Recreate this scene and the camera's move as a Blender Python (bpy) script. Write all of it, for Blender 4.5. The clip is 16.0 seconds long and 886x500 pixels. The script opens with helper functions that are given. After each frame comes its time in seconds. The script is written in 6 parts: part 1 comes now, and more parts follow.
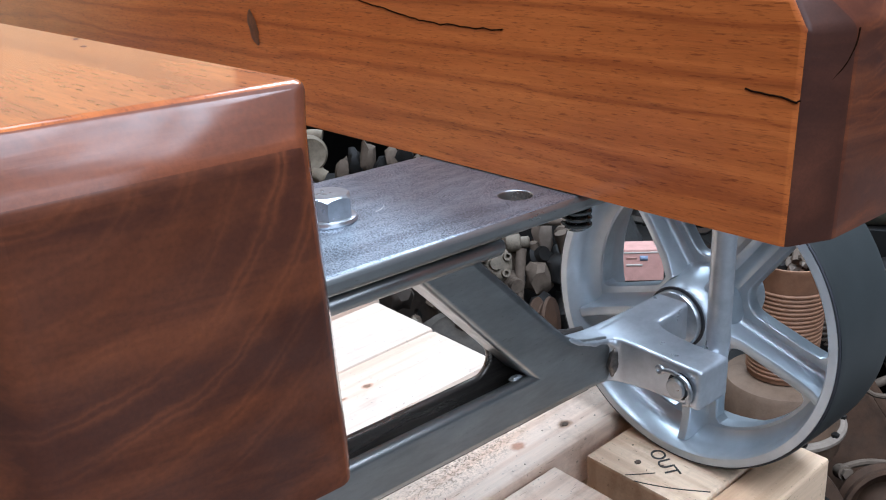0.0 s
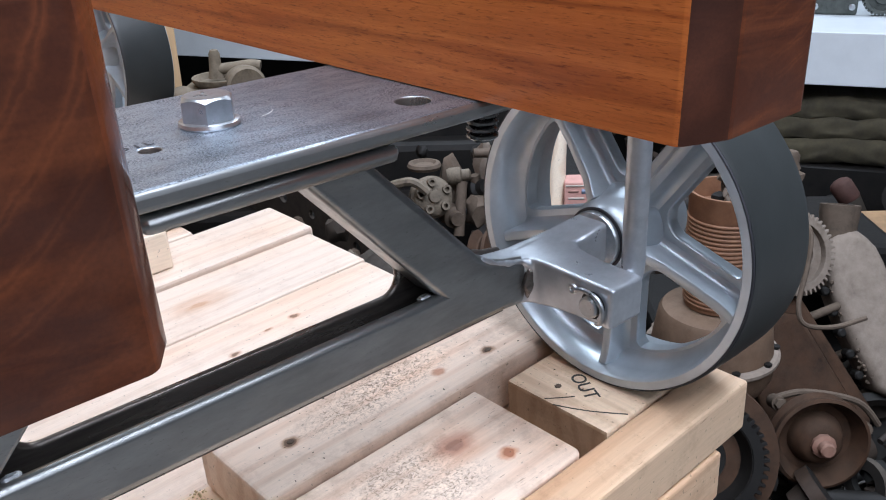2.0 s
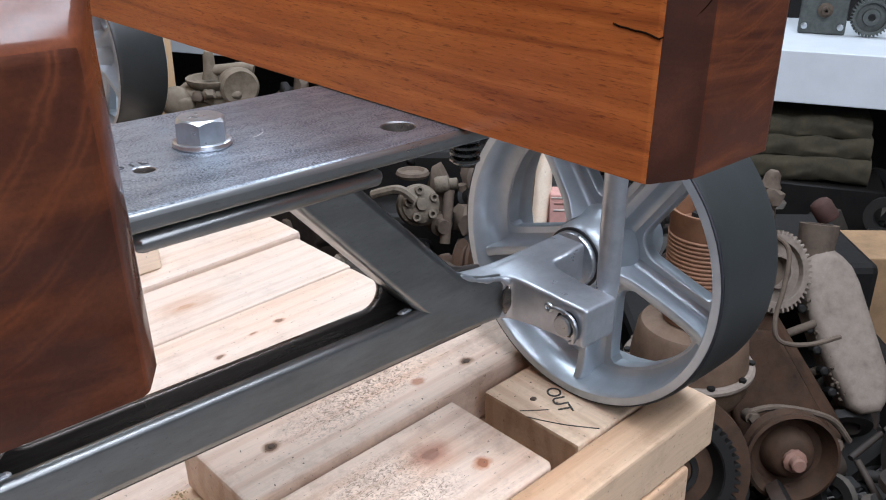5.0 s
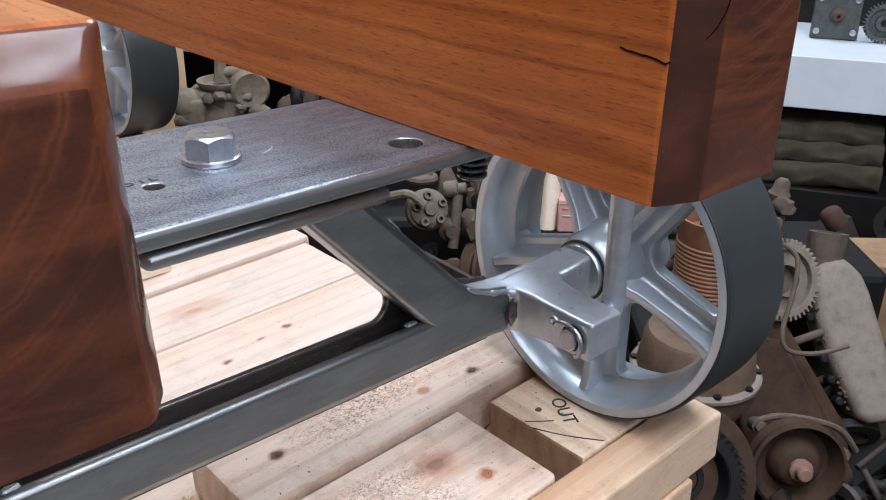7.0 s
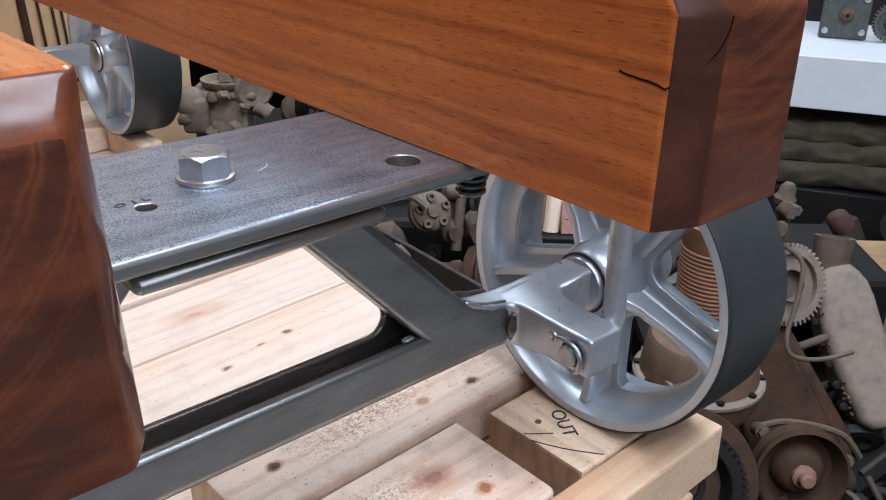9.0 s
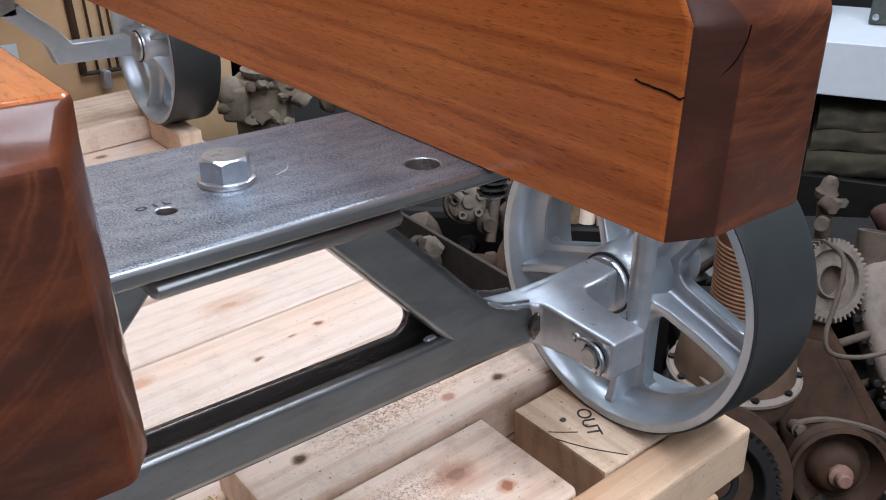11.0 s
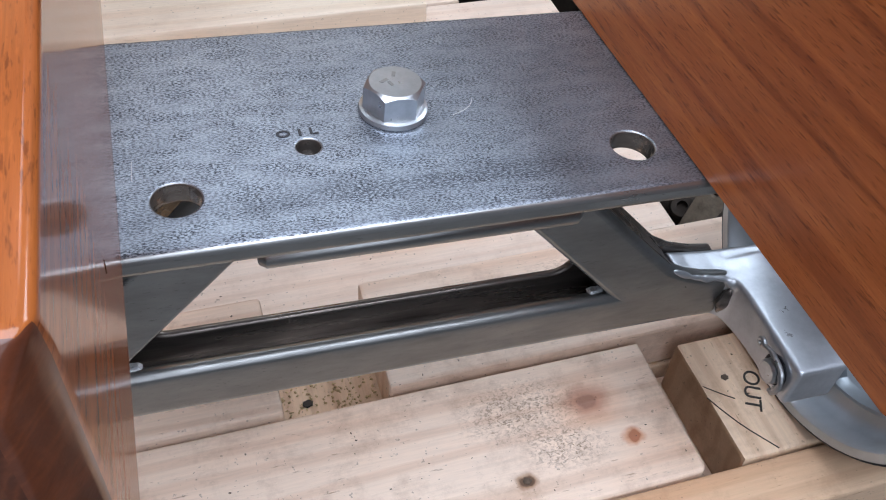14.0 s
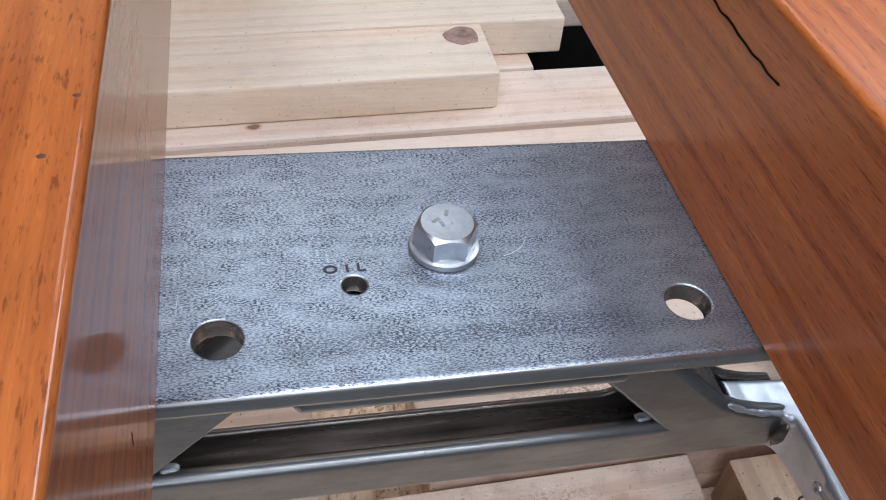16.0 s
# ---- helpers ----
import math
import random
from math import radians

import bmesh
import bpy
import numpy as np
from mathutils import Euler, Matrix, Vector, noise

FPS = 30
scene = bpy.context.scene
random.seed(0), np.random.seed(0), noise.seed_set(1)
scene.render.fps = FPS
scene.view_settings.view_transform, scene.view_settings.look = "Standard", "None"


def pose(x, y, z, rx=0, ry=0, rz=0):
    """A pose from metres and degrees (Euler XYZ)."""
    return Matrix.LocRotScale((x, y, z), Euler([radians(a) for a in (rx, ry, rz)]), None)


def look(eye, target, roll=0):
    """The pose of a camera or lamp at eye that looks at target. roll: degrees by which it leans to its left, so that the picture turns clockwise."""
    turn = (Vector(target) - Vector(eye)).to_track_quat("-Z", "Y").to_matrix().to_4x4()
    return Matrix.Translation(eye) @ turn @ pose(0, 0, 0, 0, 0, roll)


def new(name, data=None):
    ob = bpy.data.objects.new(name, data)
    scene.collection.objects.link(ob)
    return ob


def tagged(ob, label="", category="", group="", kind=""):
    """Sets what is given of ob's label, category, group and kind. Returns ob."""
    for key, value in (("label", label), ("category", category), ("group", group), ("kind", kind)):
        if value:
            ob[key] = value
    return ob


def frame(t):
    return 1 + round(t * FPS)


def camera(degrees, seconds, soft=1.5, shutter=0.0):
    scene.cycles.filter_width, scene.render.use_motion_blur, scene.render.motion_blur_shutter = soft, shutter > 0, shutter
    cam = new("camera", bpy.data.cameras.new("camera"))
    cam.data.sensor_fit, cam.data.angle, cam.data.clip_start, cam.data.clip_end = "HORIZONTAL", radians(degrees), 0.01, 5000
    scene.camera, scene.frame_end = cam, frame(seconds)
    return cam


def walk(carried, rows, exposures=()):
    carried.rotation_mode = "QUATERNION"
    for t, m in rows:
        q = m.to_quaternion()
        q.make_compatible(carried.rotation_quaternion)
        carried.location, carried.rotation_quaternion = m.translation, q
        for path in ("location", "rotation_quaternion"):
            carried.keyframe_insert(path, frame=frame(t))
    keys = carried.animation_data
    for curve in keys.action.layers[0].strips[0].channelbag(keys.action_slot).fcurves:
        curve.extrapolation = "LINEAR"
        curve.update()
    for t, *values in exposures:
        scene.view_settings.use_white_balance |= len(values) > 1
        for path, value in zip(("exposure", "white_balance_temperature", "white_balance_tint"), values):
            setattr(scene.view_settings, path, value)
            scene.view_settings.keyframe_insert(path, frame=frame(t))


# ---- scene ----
cam = camera(53.3, 16.0, 1.1)
PATH = [
    (0, (-0.203, -0.323, 0.384), (0.99, 1.124, -0.312), -2.6),
    (0.5, (-0.194, -0.315, 0.371), (1.002, 1.117, -0.348), -2.3),
    (1, (-0.184, -0.319, 0.364), (1.013, 1.08, -0.418), -2.2),
    (1.5, (-0.178, -0.327, 0.364), (1.028, 1.048, -0.444), -2.1),
    (2, (-0.173, -0.335, 0.361), (1.048, 1.024, -0.452), -1.7),
    (2.5, (-0.174, -0.34, 0.361), (1.06, 1.008, -0.451), -1.2),
    (3, (-0.173, -0.344, 0.364), (1.07, 0.998, -0.442), -0.8),
    (3.5, (-0.175, -0.344, 0.364), (1.075, 0.991, -0.445), -0.4),
    (4, (-0.174, -0.35, 0.371), (1.068, 0.99, -0.442), -0.3),
    (4.5, (-0.177, -0.348, 0.372), (1.065, 0.991, -0.443), 0.0),
    (5, (-0.178, -0.347, 0.377), (1.062, 0.995, -0.436), 0.4),
    (7.5, (-0.176, -0.347, 0.387), (1.042, 1.011, -0.433), 0.7),
    (8, (-0.175, -0.345, 0.389), (1.037, 1.016, -0.435), 0.7),
    (8.5, (-0.17, -0.342, 0.392), (1.041, 1.017, -0.437), 0.9),
    (11, (-0.156, -0.348, 0.404), (0.969, 1.062, -0.461), 0.3),
    (11.5, (-0.136, -0.346, 0.408), (0.794, 1.122, -0.582), 0.1),
    (12, (-0.115, -0.347, 0.424), (0.662, 1.152, -0.647), 1.0),
    (12.5, (-0.107, -0.324, 0.427), (0.569, 1.134, -0.763), 3.8),
    (13, (-0.1, -0.293, 0.437), (0.545, 1.117, -0.826), 5.6),
    (13.5, (-0.093, -0.275, 0.448), (0.508, 1.1, -0.874), 7.5),
    (14, (-0.082, -0.254, 0.459), (0.473, 1.044, -0.958), 8.5),
    (14.5, (-0.071, -0.233, 0.47), (0.436, 1.061, -0.969), 9.0),
    (15, (-0.07, -0.216, 0.483), (0.413, 1.083, -0.959), 9.7),
    (15.5, (-0.066, -0.212, 0.484), (0.38, 1.11, -0.949), 8.7),
    (16, (-0.069, -0.221, 0.486), (0.348, 1.148, -0.91), 8.4),
]
walk(cam, [(t, look(eye, target, roll)) for t, eye, target, roll in PATH],
     [(0, 0.50, 5950, 5), (1, 0.36, 6100, 8), (2.5, 0.28, 6400, 9), (8.5, 0.22, 6500, 10), (11, 0.16, 6480, 10), (12, 0.0, 6450, 10), (13, -0.06, 6450, 10), (14.5, -0.14, 6480, 10), (16, -0.21, 6480, 10)])

# ---- world and lamps ----
world = bpy.data.worlds.new("workshop_air")
scene.world = world
world.use_nodes = True
wbg = world.node_tree.nodes["Background"]
wbg.inputs["Color"].default_value = (0.75, 0.82, 1.0, 1)
wbg.inputs["Strength"].default_value = 0.25


def area_lamp(name, eye, target, sx, sy, power, colour):
    d = bpy.data.lights.new(name, "AREA")
    d.shape, d.size, d.size_y, d.energy, d.color = "RECTANGLE", sx, sy, power, colour
    ob = new(name, d)
    ob.matrix_basis = look(eye, target)
    return ob


# ceiling tubes over the bench, and an added soft fill from behind the camera
area_lamp("tube_lamp", (0.02, 1.55, 2.1), (0.02, 1.40, 0.0), 1.0, 0.6, 10, (0.76, 0.86, 1.0))
area_lamp("tube_lamp", (1.75, 1.25, 2.1), (1.45, 1.00, 0.0), 1.3, 0.8, 44, (0.76, 0.86, 1.0))
area_lamp("tube_lamp", (-0.12, -0.65, 1.95), (-0.08, -0.50, 0.0), 2.2, 1.4, 88, (0.80, 0.86, 1.0))
area_lamp("front_fill", (-0.3, -2.0, 1.35), (0.1, 0.0, 0.05), 1.6, 1.2, 16, (0.80, 0.86, 1.0))


# ---- materials ----
def nodes_of(name):
    m = bpy.data.materials.new(name)
    m.use_nodes = True
    nt = m.node_tree
    return m, nt, nt.nodes["Principled BSDF"]


def link(nt, a, b):
    nt.links.new(a, b)


def coords(nt, scale=(1, 1, 1), shift=False, rot=(0, 0, 0)):
    tc = nt.nodes.new("ShaderNodeTexCoord")
    mp = nt.nodes.new("ShaderNodeMapping")
    mp.inputs["Scale"].default_value = scale
    mp.inputs["Rotation"].default_value = rot
    src = tc.outputs["Object"]
    if shift:
        info = nt.nodes.new("ShaderNodeObjectInfo")
        mul = nt.nodes.new("ShaderNodeVectorMath")
        mul.operation = "SCALE"
        mul.inputs[0].default_value = (3.1, 1.7, 2.3)
        link(nt, info.outputs["Random"], mul.inputs["Scale"])
        add = nt.nodes.new("ShaderNodeVectorMath")
        link(nt, src, add.inputs[0])
        link(nt, mul.outputs[0], add.inputs[1])
        src = add.outputs[0]
    link(nt, src, mp.inputs["Vector"])
    return mp.outputs["Vector"]


def noise_node(nt, vec, scale, detail=6, rough=0.6, distort=0.0):
    n = nt.nodes.new("ShaderNodeTexNoise")
    n.inputs["Scale"].default_value = scale
    n.inputs["Detail"].default_value = detail
    n.inputs["Roughness"].default_value = rough
    n.inputs["Distortion"].default_value = distort
    link(nt, vec, n.inputs["Vector"])
    return n.outputs["Fac"]


def ramp(nt, fac, stops):
    r = nt.nodes.new("ShaderNodeValToRGB")
    el = r.color_ramp.elements
    while len(el) < len(stops):
        el.new(0.5)
    for e, (p, c) in zip(el, stops):
        e.position = p
        e.color = (*c, 1) if len(c) == 3 else c
    link(nt, fac, r.inputs["Fac"])
    return r.outputs["Color"]


def grey(v):
    return (v, v, v)


def mixc(nt, fac, a, b, mode="MIX"):
    n = nt.nodes.new("ShaderNodeMix")
    n.data_type, n.blend_type = "RGBA", mode
    for s, v in ((n.inputs[0], fac), (n.inputs[6], a), (n.inputs[7], b)):
        if isinstance(v, (int, float)):
            s.default_value = v
        elif isinstance(v, tuple):
            s.default_value = (*v, 1)
        else:
            link(nt, v, s)
    return n.outputs[2]


def bump(nt, bsdf, height, strength, dist=0.001):
    b = nt.nodes.new("ShaderNodeBump")
    b.inputs["Strength"].default_value = strength
    b.inputs["Distance"].default_value = dist
    link(nt, height, b.inputs["Height"])
    link(nt, b.outputs["Normal"], bsdf.inputs["Normal"])


def varnished(name, light, mid, dark, along="Y", coat=1.0, rough=0.12, base_rough=0.5):
    """Stained and varnished timber with growth bands, pores and blotches."""
    m, nt, p = nodes_of(name)
    k = {"Y": (1, 0.07, 1), "X": (0.07, 1, 1)}[along]
    v = coords(nt, k)
    warp = noise_node(nt, v, 9, 3, 0.5)
    w = nt.nodes.new("ShaderNodeTexWave")
    w.wave_type, w.rings_direction = "RINGS", along
    w.inputs["Scale"].default_value = 26
    w.inputs["Distortion"].default_value = 6.0
    w.inputs["Detail"].default_value = 3.0
    w.inputs["Detail Scale"].default_value = 1.4
    shifted = nt.nodes.new("ShaderNodeVectorMath")
    shifted.inputs[1].default_value = (0.16, 0.0, -0.12)
    link(nt, v, shifted.inputs[0])
    link(nt, shifted.outputs[0], w.inputs["Vector"])
    bands = ramp(nt, w.outputs["Fac"], [(0.0, mid), (0.55, light), (0.9, mid), (1.0, dark)])
    vf = coords(nt, {"Y": (1, 0.035, 1), "X": (0.035, 1, 1)}[along])
    fibre = noise_node(nt, vf, 700, 5, 0.75)
    col = mixc(nt, 0.85, bands, ramp(nt, fibre, [(0.28, grey(0.66)), (0.50, grey(0.96)), (0.72, grey(1.12))]), "MULTIPLY")
    pores = noise_node(nt, coords(nt, {"Y": (1, 0.11, 1), "X": (0.11, 1, 1)}[along]), 1500, 2, 0.5)
    col = mixc(nt, 0.5, col, ramp(nt, pores, [(0.30, (0.42, 0.36, 0.34)), (0.40, grey(1.0))]), "MULTIPLY")
    streak = noise_node(nt, coords(nt, {"Y": (1, 0.05, 1), "X": (0.05, 1, 1)}[along]), 95, 3, 0.55, 0.6)
    col = mixc(nt, 0.8, col, ramp(nt, streak, [(0.30, (0.86, 0.82, 0.79)), (0.5, grey(1.0)), (0.7, (1.06, 1.08, 1.10))]), "MULTIPLY")
    fleck = noise_node(nt, coords(nt, {"Y": (0.5, 0.09, 1), "X": (0.09, 0.5, 1)}[along]), 1100, 3, 0.6)
    col = mixc(nt, 0.75, col, ramp(nt, fleck, [(0.33, (0.45, 0.38, 0.36)), (0.41, grey(1.0)), (0.60, grey(1.0)), (0.70, (1.18, 1.24, 1.3))]), "MULTIPLY")
    blotch = noise_node(nt, coords(nt, {"Y": (1, 0.3, 1), "X": (0.3, 1, 1)}[along]), 11, 4, 0.6)
    col = mixc(nt, 0.8, col, ramp(nt, blotch, [(0.3, (0.72, 0.66, 0.62)), (0.6, grey(1.0)), (0.8, (1.12, 1.14, 1.1))]), "MULTIPLY")
    link(nt, col, p.inputs["Base Color"])
    p.inputs["Roughness"].default_value = base_rough
    p.inputs["Coat Weight"].default_value = coat
    p.inputs["Coat Roughness"].default_value = rough
    p.inputs["Coat IOR"].default_value = 1.45
    p.inputs["Specular IOR Level"].default_value = 0.15
    bump(nt, p, fibre, 0.04, 0.0006)
    return m


def end_grain(name, light, dark, coat=0.75, heart=(0.128, 0.392), smoky=0.75, pale=0.32):
    """Stained end grain: dark, with thin pale growth rings, smoky blotches and a patchy worn varnish."""
    m, nt, p = nodes_of(name)
    sep = nt.nodes.new("ShaderNodeSeparateXYZ")
    link(nt, coords(nt, (1, 0.4, 1)), sep.inputs[0])
    ab = nt.nodes.new("ShaderNodeMath")
    ab.operation = "ABSOLUTE"
    link(nt, sep.outputs["X"], ab.inputs[0])
    com = nt.nodes.new("ShaderNodeCombineXYZ")
    link(nt, ab.outputs[0], com.inputs["X"])
    link(nt, sep.outputs["Y"], com.inputs["Y"])
    link(nt, sep.outputs["Z"], com.inputs["Z"])
    sh = nt.nodes.new("ShaderNodeVectorMath")
    sh.inputs[1].default_value = (-heart[0], 0.0, -heart[1])
    link(nt, com.outputs[0], sh.inputs[0])
    w = nt.nodes.new("ShaderNodeTexWave")
    w.wave_type, w.rings_direction = "RINGS", "Y"
    w.inputs["Scale"].default_value = 34
    w.inputs["Distortion"].default_value = 2.6
    w.inputs["Detail"].default_value = 4.0
    w.inputs["Detail Scale"].default_value = 1.3
    w.inputs["Detail Roughness"].default_value = 0.65
    link(nt, sh.outputs[0], w.inputs["Vector"])
    part_way = tuple(0.90 * a + 0.10 * b for a, b in zip(dark, light))
    rings = ramp(nt, w.outputs["Fac"], [(0.0, dark), (0.35, dark), (0.65, part_way), (0.92, tuple((1 - pale) * a + pale * b for a, b in zip(dark, light))), (1.0, part_way)])
    fade = noise_node(nt, coords(nt), 26, 3, 0.5)
    col = mixc(nt, ramp(nt, fade, [(0.40, grey(0.0)), (0.70, grey(0.9))]), dark, rings)
    blotch = noise_node(nt, coords(nt, (0.22, 1, 1), rot=(0, -0.75, 0)), 42, 5, 0.6, 0.8)
    smoke = noise_node(nt, coords(nt), 17, 4, 0.55)
    col = mixc(nt, ramp(nt, blotch, [(0.44, grey(0.0)), (0.74, grey(smoky))]), col, light)
    col = mixc(nt, 0.9, col, ramp(nt, smoke, [(0.3, (0.55, 0.50, 0.50)), (0.7, (1.2, 1.15, 1.1))]), "MULTIPLY")
    fine = noise_node(nt, coords(nt, (1, 0.2, 1)), 900, 3, 0.6)
    col = mixc(nt, 0.5, col, ramp(nt, fine, [(0.3, grey(0.7)), (0.6, grey(1.05))]), "MULTIPLY")
    link(nt, col, p.inputs["Base Color"])
    p.inputs["Roughness"].default_value = 0.5
    p.inputs["Specular IOR Level"].default_value = 0.2
    sheen = noise_node(nt, coords(nt, (0.5, 1, 1), rot=(0, 0.6, 0)), 30, 5, 0.65, 0.6)
    link(nt, ramp(nt, sheen, [(0.38, grey(0.18 * coat)), (0.60, grey(coat))]), p.inputs["Coat Weight"])
    link(nt, ramp(nt, smoke, [(0.35, grey(0.05)), (0.65, grey(0.15))]), p.inputs["Coat Roughness"])
    bump(nt, p, blotch, 0.25, 0.0015)
    return m


def pine(name, light, dark, along="X", knots=True, marks=(), scuffs=(), dirt=0.7):
    """Bare sawn softwood, grain along one axis, with small knots and grime."""
    m, nt, p = nodes_of(name)
    k = {"X": (0.06, 1, 1), "Y": (1, 0.06, 1)}[along]
    v = coords(nt, k, True)
    w = nt.nodes.new("ShaderNodeTexWave")
    w.wave_type = "BANDS"
    w.bands_direction = "Y" if along == "X" else "X"
    w.inputs["Scale"].default_value = 16
    w.inputs["Distortion"].default_value = 7.0
    w.inputs["Detail"].default_value = 3.0
    w.inputs["Detail Scale"].default_value = 1.2
    link(nt, v, w.inputs["Vector"])
    mid = tuple(0.55 * a + 0.45 * b for a, b in zip(light, dark))
    col = ramp(nt, w.outputs["Fac"], [(0.0, light), (0.6, light), (0.93, mid), (1.0, mid)])
    fibre = noise_node(nt, coords(nt, k, True), 500, 4, 0.7)
    col = mixc(nt, 0.5, col, ramp(nt, fibre, [(0.3, grey(0.78)), (0.6, grey(1.0))]), "MULTIPLY")
    if knots:
        vo = nt.nodes.new("ShaderNodeTexVoronoi")
        vo.inputs["Scale"].default_value = 9
        link(nt, coords(nt, {"X": (0.6, 1, 0.25), "Y": (1, 0.6, 0.25)}[along], True), vo.inputs["Vector"])
        kn = ramp(nt, vo.outputs["Distance"], [(0.0, (0.30, 0.14, 0.08)), (0.055, (0.45, 0.24, 0.15)), (0.085, grey(1.0)), (0.2, grey(1.0))])
        col = mixc(nt, 0.8, col, kn, "MULTIPLY")
    if marks:
        wob = nt.nodes.new("ShaderNodeTexNoise")
        wob.inputs["Scale"].default_value = 120
        flat = coords(nt, (1, 1, 0))
        link(nt, flat, wob.inputs["Vector"])
        off = nt.nodes.new("ShaderNodeVectorMath")
        off.operation = "MULTIPLY_ADD"
        link(nt, wob.outputs["Color"], off.inputs[0])
        off.inputs[1].default_value = (0.006, 0.006, 0)
        link(nt, flat, off.inputs[2])
        for x, y, rx, ry, inner, ringc in marks:
            mp = nt.nodes.new("ShaderNodeMapping")
            mp.inputs["Location"].default_value = (-(x + 0.003) / rx, -(y + 0.003) / ry, 0)
            mp.inputs["Scale"].default_value = (1 / rx, 1 / ry, 0)
            link(nt, off.outputs[0], mp.inputs["Vector"])
            ln = nt.nodes.new("ShaderNodeVectorMath")
            ln.operation = "LENGTH"
            link(nt, mp.outputs[0], ln.inputs[0])
            col = mixc(nt, 1.0, col, ramp(nt, ln.outputs["Value"], [(0.0, inner), (0.45, inner), (0.62, ringc), (1.0, grey(1.0))]), "MULTIPLY")
    for x, y, rx, ry in scuffs:
        mp = nt.nodes.new("ShaderNodeMapping")
        mp.inputs["Location"].default_value = (-x / rx, -y / ry, 0)
        mp.inputs["Scale"].default_value = (1 / rx, 1 / ry, 0)
        link(nt, coords(nt, (1, 1, 0)), mp.inputs["Vector"])
        ln = nt.nodes.new("ShaderNodeVectorMath")
        ln.operation = "LENGTH"
        link(nt, mp.outputs[0], ln.inputs[0])
        area = ramp(nt, ln.outputs["Value"], [(0.35, grey(1)), (1.0, grey(0))])
        crumb = ramp(nt, noise_node(nt, coords(nt, (0.75, 1, 1)), 420, 3, 0.6, 1.2), [(0.36, (0.42, 0.37, 0.33)), (0.45, (0.80, 0.77, 0.75)), (0.55, grey(1.0)), (0.68, (1.10, 1.12, 1.14))])
        col = mixc(nt, area, col, mixc(nt, 1.0, col, crumb, "MULTIPLY"))
    grime = noise_node(nt, coords(nt, (1, 1, 1), True), 26, 8, 0.75)
    col = mixc(nt, dirt, col, ramp(nt, grime, [(0.30, (0.62, 0.55, 0.5)), (0.5, grey(1.0)), (0.7, (1.05, 1.02, 1.0))]), "MULTIPLY")
    dots = noise_node(nt, coords(nt, (1, 1, 1), True), 330, 2, 0.5)
    col = mixc(nt, 0.7, col, ramp(nt, dots, [(0.0, grey(0.3)), (0.27, grey(0.45)), (0.31, grey(1.0))]), "MULTIPLY")
    dash = noise_node(nt, coords(nt, {"X": (0.13, 1, 1), "Y": (1, 0.13, 1)}[along], True), 420, 3, 0.6)
    col = mixc(nt, dirt, col, ramp(nt, dash, [(0.0, (0.42, 0.34, 0.28)), (0.27, (0.50, 0.42, 0.36)), (0.33, grey(1.0))]), "MULTIPLY")
    blush = noise_node(nt, coords(nt, {"X": (0.25, 1, 1), "Y": (1, 0.25, 1)}[along], True), 14, 3, 0.5)
    col = mixc(nt, 0.8, col, ramp(nt, blush, [(0.35, (0.97, 1.0, 1.02)), (0.55, grey(1.0)), (0.75, (1.03, 0.90, 0.80))]), "MULTIPLY")
    link(nt, col, p.inputs["Base Color"])
    p.inputs["Roughness"].default_value = 0.62
    bump(nt, p, fibre, 0.35, 0.0006)
    return m


def metal(name, c1, c2, scale, rough=(0.3, 0.45), metallic=0.9, bumpy=0.1, stretch=(1, 1, 1), spots=None, spot_scale=400, spot_cut=0.4, spread=0.1, grain=0.0, detail=6):
    m, nt, p = nodes_of(name)
    n1 = noise_node(nt, coords(nt, stretch), scale, detail, 0.65)
    n2 = noise_node(nt, coords(nt), scale * 0.12, 4, 0.55)
    col = ramp(nt, n1, [(0.3, c2), (0.65, c1)])
    col = mixc(nt, 0.8, col, ramp(nt, n2, [(0.3, grey(0.72)), (0.65, grey(1.08))]), "MULTIPLY")
    rr = ramp(nt, n1, [(0.3, grey(rough[1])), (0.7, grey(rough[0]))])
    if spots:
        s1 = noise_node(nt, coords(nt, stretch), spot_scale, 3, 0.6)
        s2 = noise_node(nt, coords(nt, stretch), spot_scale * 0.07, 3, 0.6)
        mul = nt.nodes.new("ShaderNodeMath")
        mul.operation = "MULTIPLY"
        link(nt, ramp(nt, s1, [(spot_cut, grey(1)), (spot_cut + 0.07, grey(0))]), mul.inputs[0])
        link(nt, ramp(nt, s2, [(0.36, grey(spread)), (0.62, grey(1))]), mul.inputs[1])
        col = mixc(nt, mul.outputs[0], col, spots)
        rr = mixc(nt, mul.outputs[0], rr, grey(0.6))
    link(nt, col, p.inputs["Base Color"])
    link(nt, rr, p.inputs["Roughness"])
    p.inputs["Metallic"].default_value = metallic
    relief = n1
    if spots:
        mix = nt.nodes.new("ShaderNodeMath")
        mix.operation = "MULTIPLY_ADD"
        link(nt, s1, mix.inputs[0])
        mix.inputs[1].default_value = grain
        link(nt, n1, mix.inputs[2])
        relief = mix.outputs[0]
    if bumpy:
        bump(nt, p, relief, bumpy, 0.0006)
    return m


